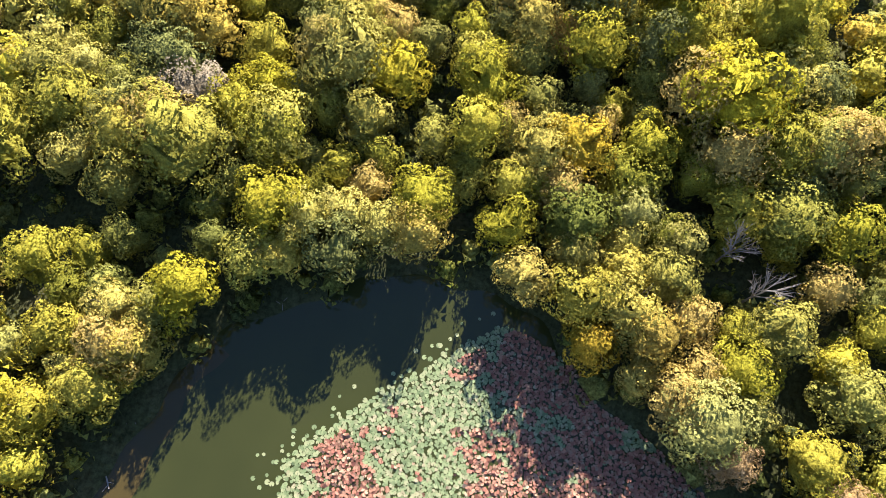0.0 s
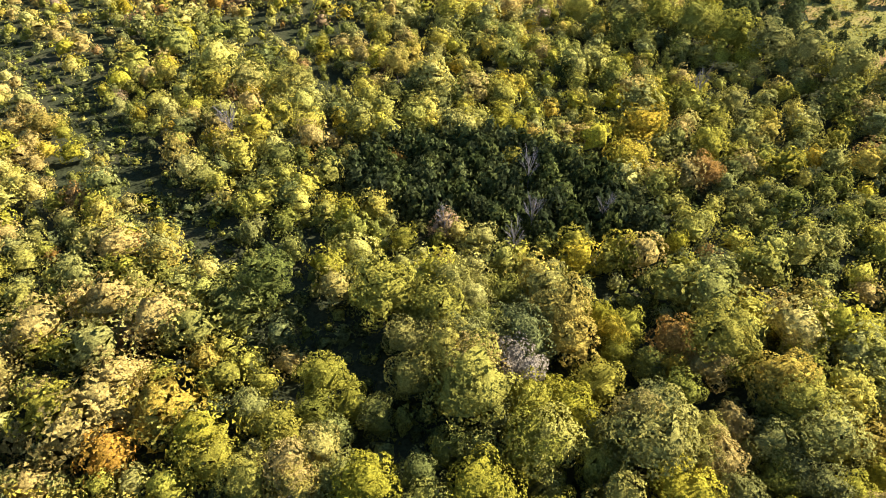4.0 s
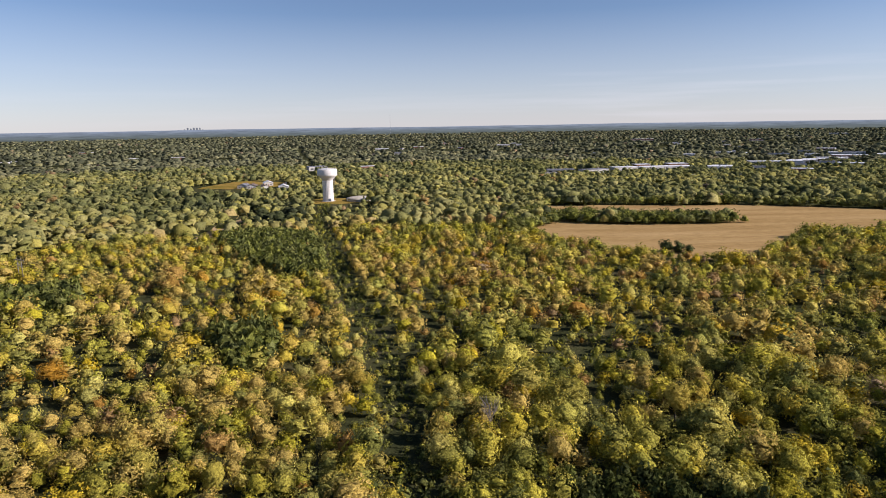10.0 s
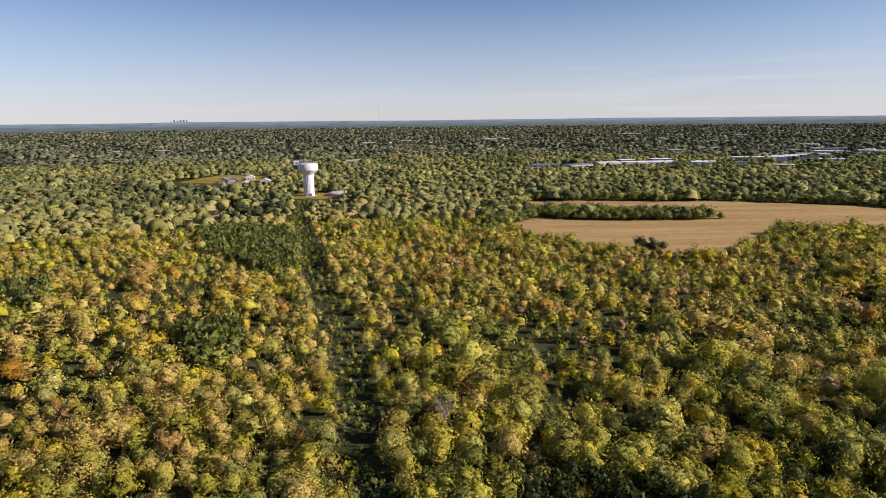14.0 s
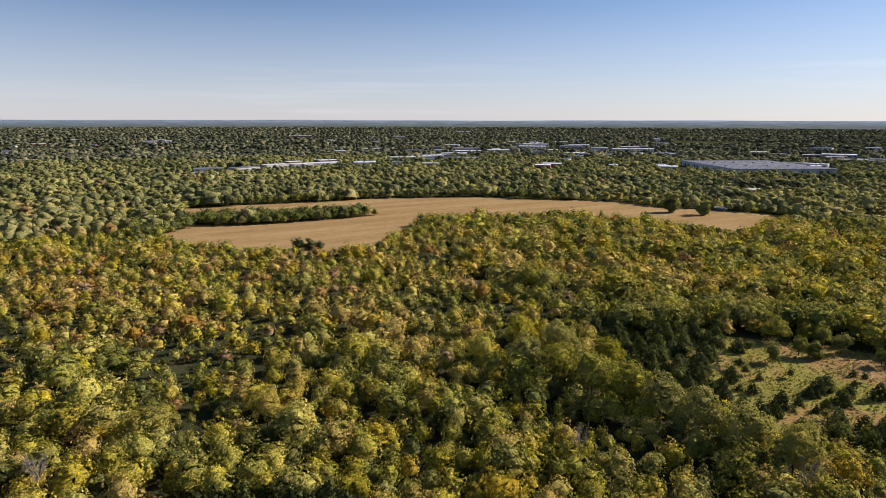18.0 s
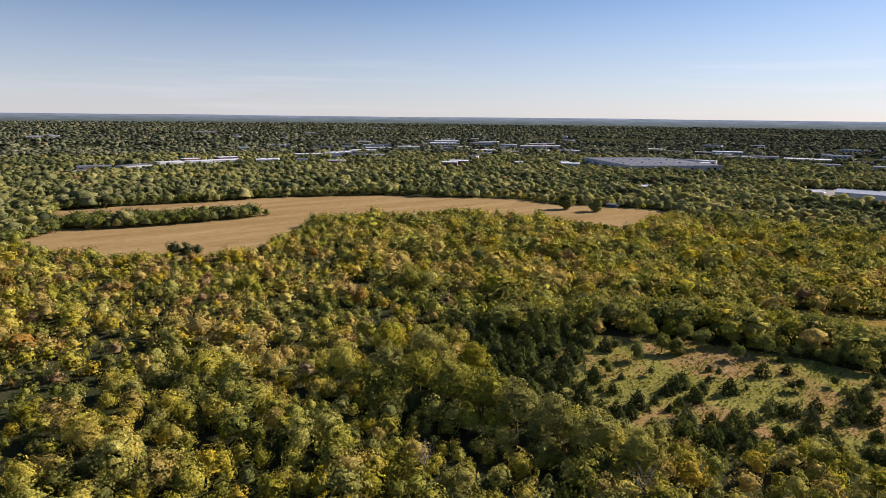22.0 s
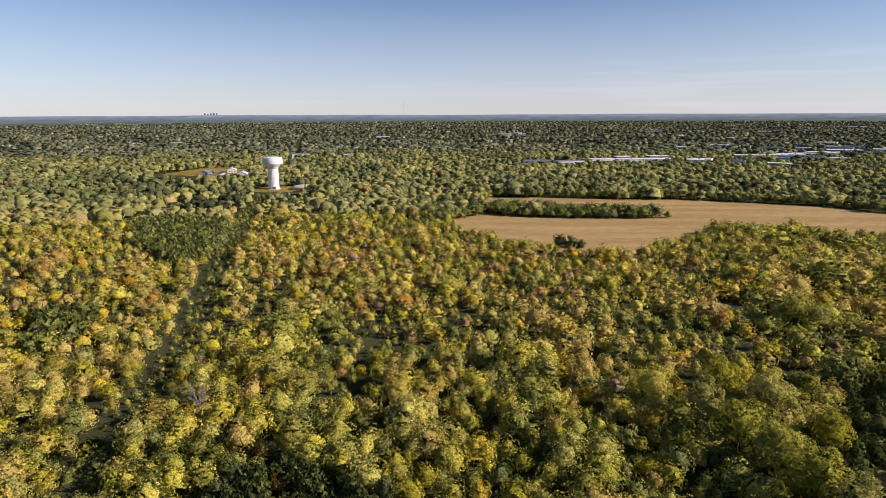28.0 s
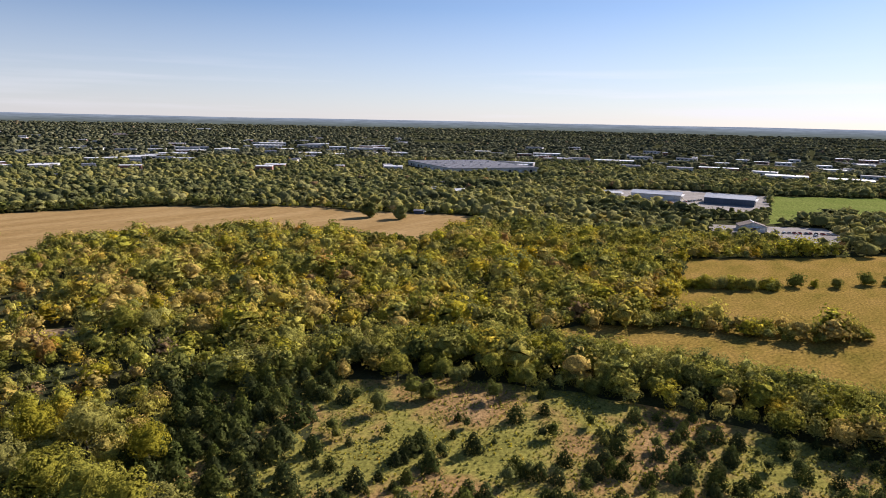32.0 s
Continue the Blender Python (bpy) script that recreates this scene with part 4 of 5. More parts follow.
    hedge |= (near_line(x, y, HAY + HAY[:1]) < 4) & ~inside(x, y, HAY)
    x, y = x[hedge], y[hedge]
    dark = inside(x, y, COPSE) | (y > 480)
    close = (near_line(x, y, HEDGE) < 8.5) & (y > -20)
    joined("meadow_hedge", MID, x[close], y[close], rng.uniform(0.85, 1.4, close.sum()), rng.normal(0.46, 0.06, close.sum()), rng, "tall leafy hedge between meadow and hay field", "hedge")
    x, y, dark = x[~close], y[~close], dark[~close]
    joined("hedgerow", FAR, x, y, np.where(dark, rng.uniform(0.75, 1.45, len(x)), rng.uniform(0.45, 0.85, len(x))), np.where(dark, rng.normal(0.27, 0.06, len(x)), rng.normal(0.45, 0.09, len(x))), rng,
           "bushy green hedgerows and thicket edges round the fields", "hedgerow")
    # beyond the fields
    x, y = scatter(-1200, 1450, -250, 1350, 8.7, rng)
    d = near_line(x, y, [(0, 0), (105, 0)])
    town = inside(x, y, TOWN)
    ok = is_wood(x, y) & (d >= 470) & (d < 1250) & in_view(x, y) & (~town | (rng.uniform(0, 1, len(x)) < 0.4)) & ~in_clearings(x, y)
    x, y = x[ok], y[ok]
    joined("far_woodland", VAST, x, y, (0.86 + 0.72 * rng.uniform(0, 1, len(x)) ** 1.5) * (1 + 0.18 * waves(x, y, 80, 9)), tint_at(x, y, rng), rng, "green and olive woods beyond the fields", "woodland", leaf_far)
    # out to the rim of the land
    k = 31000
    d = 1250 + (4800 - 1250) * rng.uniform(0, 1, k) ** 1.25
    az = np.radians(rng.uniform(-52, 95, k))
    x, y = 50 + d * np.sin(az), d * np.cos(az)
    ok = is_wood(x, y) & (~inside(x, y, TOWN) | (rng.uniform(0, 1, k) < 0.7)) & (waves(x * 0.35, y, 300, 21) > -1.05) & ~in_clearings(x, y)
    x, y, d = x[ok], y[ok], d[ok]
    s = rng.uniform(0.65, 1.3, len(x)) * (1 + d / 5000)
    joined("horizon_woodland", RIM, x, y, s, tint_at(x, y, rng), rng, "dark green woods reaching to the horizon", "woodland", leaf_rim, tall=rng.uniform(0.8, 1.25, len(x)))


build_woods()


def build_cedars():
    """Single cedars in the meadow, each a thing."""
    rng = np.random.RandomState(23)
    trunk = bmesh.new()
    tube(trunk, (0, 0, -0.1), (0, 0, 1.6), 0.14, 0.09, 6)
    tm = bpy.data.meshes.new("trunk")
    trunk.to_mesh(tm)
    trunk.free()
    tm.materials.append(bark)
    crowns = [from_arrays("crown", s[0], s[1], leaf_thing, normals=s[2]) for s in NEAR_CEDAR]
    x, y = scatter(155, 300, -60, 180, 4.6, rng)
    thick, open_ = inside(x, y, CEDARS), inside(x, y, MEADOW)
    keep = rng.uniform(0, 1, len(x))
    dense = np.clip(0.46 - 0.010 * (x - 195) + 0.22 * waves(x, y, 45, 31), 0.035, 0.8)
    dense = np.where(y < 73 - 0.28 * (x - 199), np.maximum(dense, 0.5), np.where(x > 222, 0.3 * dense, dense))
    ok = (near_line(x, y, HEDGE) > 12) & ((thick & (keep < 0.56)) | (open_ & (keep < dense)))
    x, y, thick = x[ok], y[ok], thick[ok]
    for i in range(len(x)):
        s = rng.uniform(0.65, 1.35) if thick[i] else rng.uniform(0.42, 0.9) if y[i] < 73 - 0.28 * (x[i] - 199) else rng.choice([0.3, 0.45, 0.65, 0.95])
        e = empty("cedar", x[i], y[i], 0, math.degrees(rng.uniform(0, 6.28)))
        e.scale = (s * 1.15, s * 1.15, s)
        tagged(e, "dark green conical cedar in a dense thicket" if thick[i] else "dark green cedar standing in dry meadow grass", "cedar", "meadow cedars")
        new("trunk", tm).parent = e
        c = new("crown", crowns[i % 4])
        c.parent, c["tint"] = e, float(rng.uniform(0.08, 0.22))


build_cedars()


def build_thicket():
    rng = np.random.RandomState(29)
    x, y = scatter(155, 300, -60, 180, 4.2, rng)
    keep = rng.uniform(0, 1, len(x))
    ok = (near_line(x, y, HEDGE) > 9) & ((inside(x, y, CEDARS) & (keep < 0.45)) | (inside(x, y, MEADOW) & (keep < np.where(y < 60, 0.14, 0.05))))
    x, y = x[ok], y[ok]
    joined("thicket", MID, x, y, rng.uniform(0.22, 0.62, len(x)), np.clip(rng.normal(0.28, 0.11, len(x)), 0.08, 0.7), rng, "green and olive bushes scattered among the cedars", "bushes")


build_thicket()


# ---------------------------------------------------------------- water tower and reservoir
def build_tower(x, y):
    e = tagged(empty("water_tower", x, y, 7.0, 12), "tall white water tower with fluted column above the trees", "water tower")
    e.scale = (0.907, 0.907, 0.907)
    n, bm, rings = 48, bmesh.new(), []
    for r, z in ((5.9, 0), (5.7, 1.0), (5.5, 10), (5.5, 22.5)):
        rings.append([bm.verts.new(((r + (0.05 if i % 2 else -0.05)) * math.cos(2 * math.pi * i / n), (r + (0.05 if i % 2 else -0.05)) * math.sin(2 * math.pi * i / n), z)) for i in range(n)])
    for p, q in zip(rings, rings[1:]):
        for i in range(n):
            bm.faces.new((p[i], p[(i + 1) % n], q[(i + 1) % n], q[i]))
    part("column", bm, tower_paint, e, "fluted white steel column")
    part("flare", lathe([(5.6, 22.4), (5.9, 23.2), (8.2, 25.6), (10.2, 27.3), (10.4, 27.6)]), tower_paint, e)
    part("tank", lathe([(10.4, 27.6), (10.5, 28.0), (10.5, 33.2), (10.3, 33.6)]), tower_paint, e, "white cylindrical tank")
    top = part("roof", lathe([(10.3, 33.6), (9.0, 34.2), (5.5, 34.75), (0.6, 35.0)]), tower_paint, e)
    part("vent", lathe([(0.5, 35.0), (0.5, 35.7), (0.9, 35.75), (0.8, 36.0), (0.1, 36.15)], 16), steel, e)
    rail = bmesh.new()
    for i in range(24):
        a = 2 * math.pi * i / 24
        b = 2 * math.pi * (i + 1) / 24
        tube(rail, (9.6 * math.cos(a), 9.6 * math.sin(a), 33.7), (9.6 * math.cos(a), 9.6 * math.sin(a), 34.9), 0.04, 0.04, 4)
        tube(rail, (9.6 * math.cos(a), 9.6 * math.sin(a), 34.9), (9.6 * math.cos(b), 9.6 * math.sin(b), 34.9), 0.04, 0.04, 4)
    part("railing", rail, steel, top)
    for i in range(6):
        a = 1.05 * i + 0.4
        part("antenna", boxed(9.7 * math.cos(a), 9.7 * math.sin(a), 34.0, 0.3, 0.3, 2.0, 0.05), steel, top)
    part("door", boxed(1.2, -5.75, 0.05, 3.0, 0.5, 3.0, 0.05), wall_blue, e, "dark equipment door at the foot")
    part("footing", lathe([(7.6, -0.2), (7.6, 0.25), (7.3, 0.3)], 32), concrete, e)


def build_reservoir(x, y):
    e = tagged(empty("reservoir", x, y, 7.0), "low round concrete reservoir with a tan domed roof", "reservoir")
    part("wall", lathe([(12.6, -0.2), (12.6, 2.0), (12.3, 2.2)]), concrete, e)
    part("dome", lathe([(13.2, 1.9), (13.2, 2.3), (10.0, 3.2), (5.6, 3.9), (0.4, 4.2)]), concrete, e, "tan domed concrete roof")
    part("hatch", boxed(8.5, -3, 3.1, 1.4, 1.4, 0.8, 0.05), steel, e)


build_tower(-107, 597)
build_reservoir(-77, 599)


# ---------------------------------------------------------------- buildings
def gable(bm, w, d, h, rise, eave=0.5):
    """A pitched roof over a body of width w (across the ridge) and depth d."""
    a, b, t = w / 2 + eave, d / 2 + eave, 0.25
    v = [bm.verts.new(p) for p in ((-a, -b, h), (0, -b, h + rise), (a, -b, h), (-a, b, h), (0, b, h + rise), (a, b, h),
                                   (-a, -b, h + t), (0, -b, h + rise + t), (a, -b, h + t), (-a, b, h + t), (0, b, h + rise + t), (a, b, h + t))]
    for q in ((6, 7, 10, 9), (7, 8, 11, 10), (1, 0, 3, 4), (2, 1, 4, 5), (0, 1, 7, 6), (1, 2, 8, 7), (4, 3, 9, 10), (5, 4, 10, 11), (3, 0, 6, 9), (2, 5, 11, 8)):
        bm.faces.new([v[i] for i in q])
    return bm


def gable_body(w, d, h, rise):
    bm = bmesh.new()
    a, b = w / 2, d / 2
    lo = [bm.verts.new(p) for p in ((-a, -b, -0.1), (a, -b, -0.1), (a, b, -0.1), (-a, b, -0.1))]
    hi = [bm.verts.new(p) for p in ((-a, -b, h), (a, -b, h), (a, b, h), (-a, b, h))]
    g0, g1 = bm.verts.new((0, -b, h + rise - 0.05)), bm.verts.new((0, b, h + rise - 0.05))
    bm.faces.new((lo[0], lo[1], hi[1], g0, hi[0]))
    bm.faces.new((lo[2], lo[3], hi[3], g1, hi[2]))
    bm.faces.new((lo[1], lo[2], hi[2], hi[1]))
    bm.faces.new((lo[3], lo[0], hi[0], hi[3]))
    return bm


def build_shed(name, x, y, rz, w, d, h, rise, wall, roof, label, doors=3):
    e = tagged(empty(name, x, y, 0, rz), label, "building")
    part("wall", gable_body(w, d, h, rise), wall, e)
    part("roof", gable(bmesh.new(), w, d, h, rise), roof, e)
    part("ridge_cap", boxed(0, 0, h + rise + 0.2, 0.9, d + 1, 0.18), roof_white, e, "pale ridge cap")
    for i in range(doors):
        px = -w / 2 + w * (i + 0.5) / doors
        door = part("door", boxed(px, -d / 2 - 0.05, 0.05, w / doors * 0.55, 0.2, h * 0.7, 0.03), dark_glass if i % 2 else roof_white, e)
        part("handle", boxed(px + 0.3, -d / 2 - 0.2, 1.0, 0.5, 0.12, 0.12), steel, door)
    part("awning", boxed(0, -d / 2 - 1.0, h * 0.86, w * 0.9, 2.2, 0.2), roof_white, e, "white awning along the front")
    return e


build_shed("metal_shed", 803, 160, 8, 30, 48, 6.5, 3.0, wall_blue, roof_pale, "large blue metal shed with pale gabled roof on gravel")
build_shed("metal_shed", 792, 234, 12, 27, 52, 5.5, 2.6, wall_pale, roof_pale, "long pale metal shed with light grey roof on gravel", 4)
build_shed("office_building", 636, 104, -66, 20, 13, 3.6, 3.2, wall_pale, roof_brown, "low office building with dark hipped roof by a car park", 3)
build_shed("white_shed", 765, 275, 20, 15, 20, 5.0, 1.6, wall_pale, roof_white, "small white shed at the edge of the yard", 2)


def build_flat(x, y, rz, w, d, h, wall, roof, label, name="flat_roofed_building"):
    e = tagged(empty(name, x, y, float(land_z(x, y)), rz), label, "building", "town buildings")
    part("wall", boxed(0, 0, -0.3, w, d, h + 0.3), wall, e)
    part("roof", boxed(0, 0, h + 0.004, w + 0.8, d + 0.8, 0.5, 0.1), roof, e)
    part("roof_unit", boxed(w * 0.2, d * 0.1, h + 0.5, 2.4, 2.0, 1.4, 0.1), steel, e)
    part("forecourt", boxed(0, -d / 2 - 11, -2.5, w + 8, 22, 2.7), gravel if (int(x) + int(y)) % 3 else asphalt, e, "paved forecourt")
    k = max(2, int(w / 9))
    for i in range(k):
        part("window", boxed(-w / 2 + w * (i + 0.5) / k, -d / 2 - 0.02, 1.0, w / k * 0.5, 0.16, h * 0.4), dark_glass, e)
    return e


def build_house(x, y, rz, w, d, wall, roof, label):
    e = tagged(empty("house", x, y, float(land_z(x, y)), rz), label, "house", "houses among the trees")
    part("wall", gable_body(w, d, 3.0, 2.4), wall, e)
    part("roof", gable(bmesh.new(), w, d, 3.0, 2.4), roof, e)
    part("chimney", boxed(w * 0.15, d * 0.25, 4.4, 0.8, 0.8, 1.8, 0.05), wall_brick, e)
    for px in (-w * 0.25, w * 0.25):
        win = part("window", boxed(px, -d / 2 - 0.03, 1.0, 1.3, 0.15, 1.2), dark_glass, e)
        part("sill", boxed(px, -d / 2 - 0.08, 0.88, 1.5, 0.25, 0.1), roof_white, win)
    door = part("door", boxed(0, -d / 2 - 0.03, 0.0, 1.0, 0.15, 2.1), wall_brick, e)
    part("handle", boxed(0.35, -d / 2 - 0.14, 1.0, 0.14, 0.08, 0.05), steel, door)


def build_warehouse():
    e = tagged(empty("warehouse", 966, 615, 0, -28), "huge low warehouse with a grey ribbed roof", "warehouse")
    w, d, h = 155, 186, 8.0
    part("wall", boxed(0, 0, -0.2, w, d, h + 0.2), wall_pale, e)
    for i in range(22):
        part("roof_panel", boxed(-w / 2 + w * (i + 0.5) / 22, 0, h + 0.004, w / 22 * 0.93, d + 1.5, 0.45 + 0.1 * (i % 2)), roof_grey, e)
    for i in range(16):
        part("dock_door", boxed(-w / 2 + w * (i + 0.5) / 16, -d / 2 - 0.1, 0.8, 4.2, 0.3, 4.0), dark_glass if i % 3 else roof_white, e)
        part("dock_door", boxed(-w / 2 - 0.1, -d / 2 + d * (i + 0.5) / 16, 0.8, 0.3, 3.4, 4.0), dark_glass if i % 3 else roof_white, e)
    for i in range(10):
        part("roof_unit", boxed(-w / 2 + 12 + 16.5 * i, -40 + 71 * (i % 2), h + 0.5, 3, 2.4, 1.5, 0.1), steel, e)


build_warehouse()


def build_town():
    rng = random.Random(5)
    lab = {0: "long white flat-roofed commercial building in the town", 1: "grey flat-roofed warehouse in the town", 2: "brick building with pale flat roof in the town"}
    # the strip of works past the crop field
    for x, y, rz, w, d in WORKS:
        k = rng.choice((0, 0, 1, 2))
        build_flat(x, y, rz, w, d, rng.uniform(4.2, 6.4), (wall_pale, wall_pale, wall_brick)[k], (roof_white, roof_grey, roof_white)[k], lab[k])
    for x, y, rz, w, d in SHOPS:
        k = rng.choice((0, 0, 1, 2))
        build_flat(x, y, rz, w, d, rng.uniform(4.2, 6.4), (wall_pale, wall_pale, wall_brick)[k], (roof_white, roof_grey, roof_white)[k], lab[k])
    for _ in range(90):
        a, d = radians(rng.uniform(-48, 80)), rng.uniform(700, 2300)
        x, y = 50 + d * math.sin(a), d * math.cos(a)
        if bool(is_wood(np.array([x]), np.array([y]))[0]):
            build_house(x, y, rng.uniform(0, 90), rng.uniform(9, 14), rng.uniform(10, 16), rng.choice((wall_pale, wall_brick)), rng.choice((roof_brown, roof_grey, roof_white)), "small gabled house half hidden by trees")
    for x, y, rz in ((-220, 728, 10), (-212, 766, 20), (-185, 760, 0), (-202, 712, 30), (-180, 715, 15), (-232, 735, 0), (-569, 800, 30), (-571, 835, 20), (-600, 870, 40)):
        build_house(x, y, rz, 11, 16, wall_pale, rng.choice((roof_brown, roof_white, roof_grey)), "pale gabled house beside the mown grass")


build_town()


# ---------------------------------------------------------------- vehicles
def build_car(x, y, rz, paint, kind):
    colour = paint.name.replace("car_paint_", "").split(".")[0]
    e = tagged(empty("car", x, y, 0.07, rz), "parked " + colour + " " + kind + " on pale gravel", "car", "parked cars")
    bm = block(bmesh.new(), 0, 0, 0.35, 4.6, 1.8, 0.65, 0.15)
    body = part("body", bm, paint, e)
    cab = block(bmesh.new(), -0.3 if kind == "car" else 0.5, 0, 0.95, 2.5 if kind == "car" else 1.8, 1.6, 0.6, 0.2)
    part("cabin", cab, dark_glass, e, "dark glazed cabin")
    part("roof", boxed(-0.3 if kind == "car" else 0.5, 0, 1.5, 1.8 if kind == "car" else 1.3, 1.4, 0.08, 0.03), paint, e)
    for px in (-1.4, 1.4):
        for py in (-0.85, 0.85):
            w = bmesh.new()
            tube(w, (px, py - 0.1, 0.34), (px, py + 0.1, 0.34), 0.34, 0.34, 12)
            wheel = part("wheel", w, rubber, e)
            q = bmesh.new()
            tube(q, (px, py - 0.12, 0.34), (px, py + 0.12, 0.34), 0.2, 0.2, 10)
            part("rim", q, steel, wheel)


def build_cars():
    rng = random.Random(9)
    for i in range(11):
        build_car(760 + 4.6 * i + rng.uniform(-0.6, 0.6), 203 - 1.2 * i + rng.uniform(-1, 1), 60 + rng.uniform(-6, 6), rng.choice(car_paints), rng.choice(("car", "pickup truck")))
    for i in range(10):
        build_car(736 + 5.5 * i, 262 + 3.5 * i + rng.uniform(-1, 1), 100 + rng.uniform(-6, 6), rng.choice(car_paints), rng.choice(("car", "pickup truck")))
    for i in range(12):
        build_car(632 + 2.2 * i, 88 - 3.4 * i + rng.uniform(-0.5, 0.5), 30 + rng.uniform(-5, 5), rng.choice(car_paints), "car")
    for x, y in ((613, 128), (617, 124), (640, 60)):
        build_car(x, y, 40, car_paints[0], "car")


build_cars()


# ---------------------------------------------------------------- field edge
def build_single_trees():
    rng = np.random.RandomState(41)
    shapes = [crown_shape(rng, FINE, 1000, 0.32, radius=5.6, top=11.0, base=-2.0, lobes=13, subs=4, airy=0.15, body=0.92) for _ in range(3)]
    bush = [crown_shape(rng, BOUGHS, 460, 0.24, radius=2.7, top=4.9, base=-1.5, lobes=8, subs=3, airy=0.3, body=0.85) for _ in range(3)]
    tb = trunk_mesh(rng)
    tm = bpy.data.meshes.new("trunk")
    tb.to_mesh(tm)
    tb.free()
    tm.materials.append(bark)
    big = [from_arrays("crown", s[0], s[1], leaf_thing, normals=s[2]) for s in shapes]
    low = [from_arrays("crown", s[0], s[1], leaf_thing, normals=s[2]) for s in bush]
    for i, (x, y, s, t) in enumerate(((466, 358.5, 1.3, 0.26), (477, 335, 1.15, 0.34), (236, 470, 0.55, 0.45), (700, 128, 0.7, 0.45), (724, 140, 0.55, 0.2), (705, 112, 0.6, 0.5), (250, 118, 0.62, 0.42), (236, 106, 0.55, 0.4),
                                      (262, 92, 0.6, 0.42), (270, 70, 0.55, 0.40))):
        e = tagged(empty("tree", x, y, 0, 77.0 * i), "broad green tree standing alone in the open", "tree", "single trees")
        e.scale = (s, s, s)
        new("trunk", tm).parent = e
        c = new("crown", big[i % 3])
        c.parent, c["tint"] = e, t
    spots = [(139, 366, 1.7, 0.1), (145, 363, 1.5, 0.15), (150, 360, 1.2, 0.1), (460, 46, 1.7, 0.24), (466, 38, 0.9, 0.5), (472, 29, 1.2, 0.40), (490, 17, 1.6, 0.24), (497, 9, 1.0, 0.4), (445, 52, 1.2, 0.4)]
    for _ in range(26):
        u = rng.uniform(0, 1)
        spots.append((417 + 28 * u + rng.normal(0, 1.5), 91 - 38 * u + rng.normal(0, 1.5), rng.uniform(0.8, 1.5), rng.uniform(0.44, 0.68)))
    for i, (x, y, s, t) in enumerate(spots):
        e = tagged(empty("shrub", x, y, 0, 51.0 * i), "rounded shrub at the edge of open grass", "shrub", "field shrubs")
        e.scale = (s, s, s)
        c = new("crown", low[i % 3])
        c.parent, c["tint"] = e, t


build_single_trees()


def build_landmark_trees():
    rng = np.random.RandomState(61)
    tb = trunk_mesh(rng)
    tm = bpy.data.meshes.new("trunk")
    tb.to_mesh(tm)
    tb.free()
    tm.materials.append(bark)
    crowns = [from_arrays("crown", q[0], q[1], leaf_thing, normals=q[2]) for q in NEAR]
    many = LANDMARKS + [(x, y, 0.80 + 0.05 * (i % 5), t, names_for(t)) for i, (x, y, t) in enumerate(POND_CROWNS)]
    many += [(x, y, k, t, "tall broad green tree in an old row") for x, y, k, t in TALL_ROW]
    for i, (x, y, s, t, words) in enumerate(many):
        e = tagged(empty("tree", x, y, 0, 83.0 * i), words, "tree", "marked trees")
        e.scale = (s * 1.15, s * 1.15, s * 1.12)
        new("trunk", tm).parent = e
        c = new("crown", crowns[i % 16])
        c.parent, c["tint"] = e, t


build_landmark_trees()


# ---------------------------------------------------------------- power line and masts
def build_pole(x, y, rz, h):
    e = tagged(empty("utility_pole", x, y, float(land_z(x, y)), rz), "weathered twin-leg wooden pole with crossarm above trees", "utility pole", "power line poles")
    for px in (-1.8, 1.8):
        bm = bmesh.new()
        tube(bm, (px, 0, -0.3), (px, 0, h), 0.22, 0.15, 8)
        part("leg", bm, dead_wood, e)
    part("crossarm", boxed(0, 0, h - 1.2, 8.5, 0.25, 0.35, 0.04), dead_wood, e)
    bm = bmesh.new()
    tube(bm, (-1.8, 0, h - 5.5), (1.8, 0, h - 2.0), 0.08, 0.08, 6)
    tube(bm, (1.8, 0, h - 5.5), (-1.8, 0, h - 2.0), 0.08, 0.08, 6)
    part("brace", bm, dead_wood, e)
    for px in (-4.0, 0.0, 4.0):
        bm = bmesh.new()
        tube(bm, (px, 0, h - 2.2), (px, 0, h - 1.2), 0.12, 0.09, 8)
        part("insulator", bm, dark_glass, e, "dark glazed insulator")


for px, py in ((-212, 306), (-298, 352), (-126, 742), (-141, 790), (-160, 850), (-385, 398)):
    build_pole(px, py, -28 if px < -200 else 78, 15.0)


def build_mast(x, y, h, name, label):
    e = tagged(empty(name, x, y, float(land_z(x, y))), label, "mast")
    bm = bmesh.new()
    for k in range(3):
        a = 2.09 * k
        tube(bm, (1.3 * math.cos(a), 1.3 * math.sin(a), -1), (0.9 * math.cos(a), 0.9 * math.sin(a), h), 0.3, 0.22, 5)
    part("legs", bm, steel, e)
    for k in range(12):
        part("brace", boxed(0, 0, h * (k + 0.5) / 12, 2.2, 2.2, 0.3), steel, e)


build_mast(-340, 4300, 150, "radio_mast", "thin lattice radio mast on the horizon")
build_car(505, 366, 20, car_paints[0], "pickup truck")
build_shed("field_shed", 512, 344, 30, 5, 8, 2.4, 0.8, wall_blue, roof_grey, "small blue-grey shed at the field edge", 1)


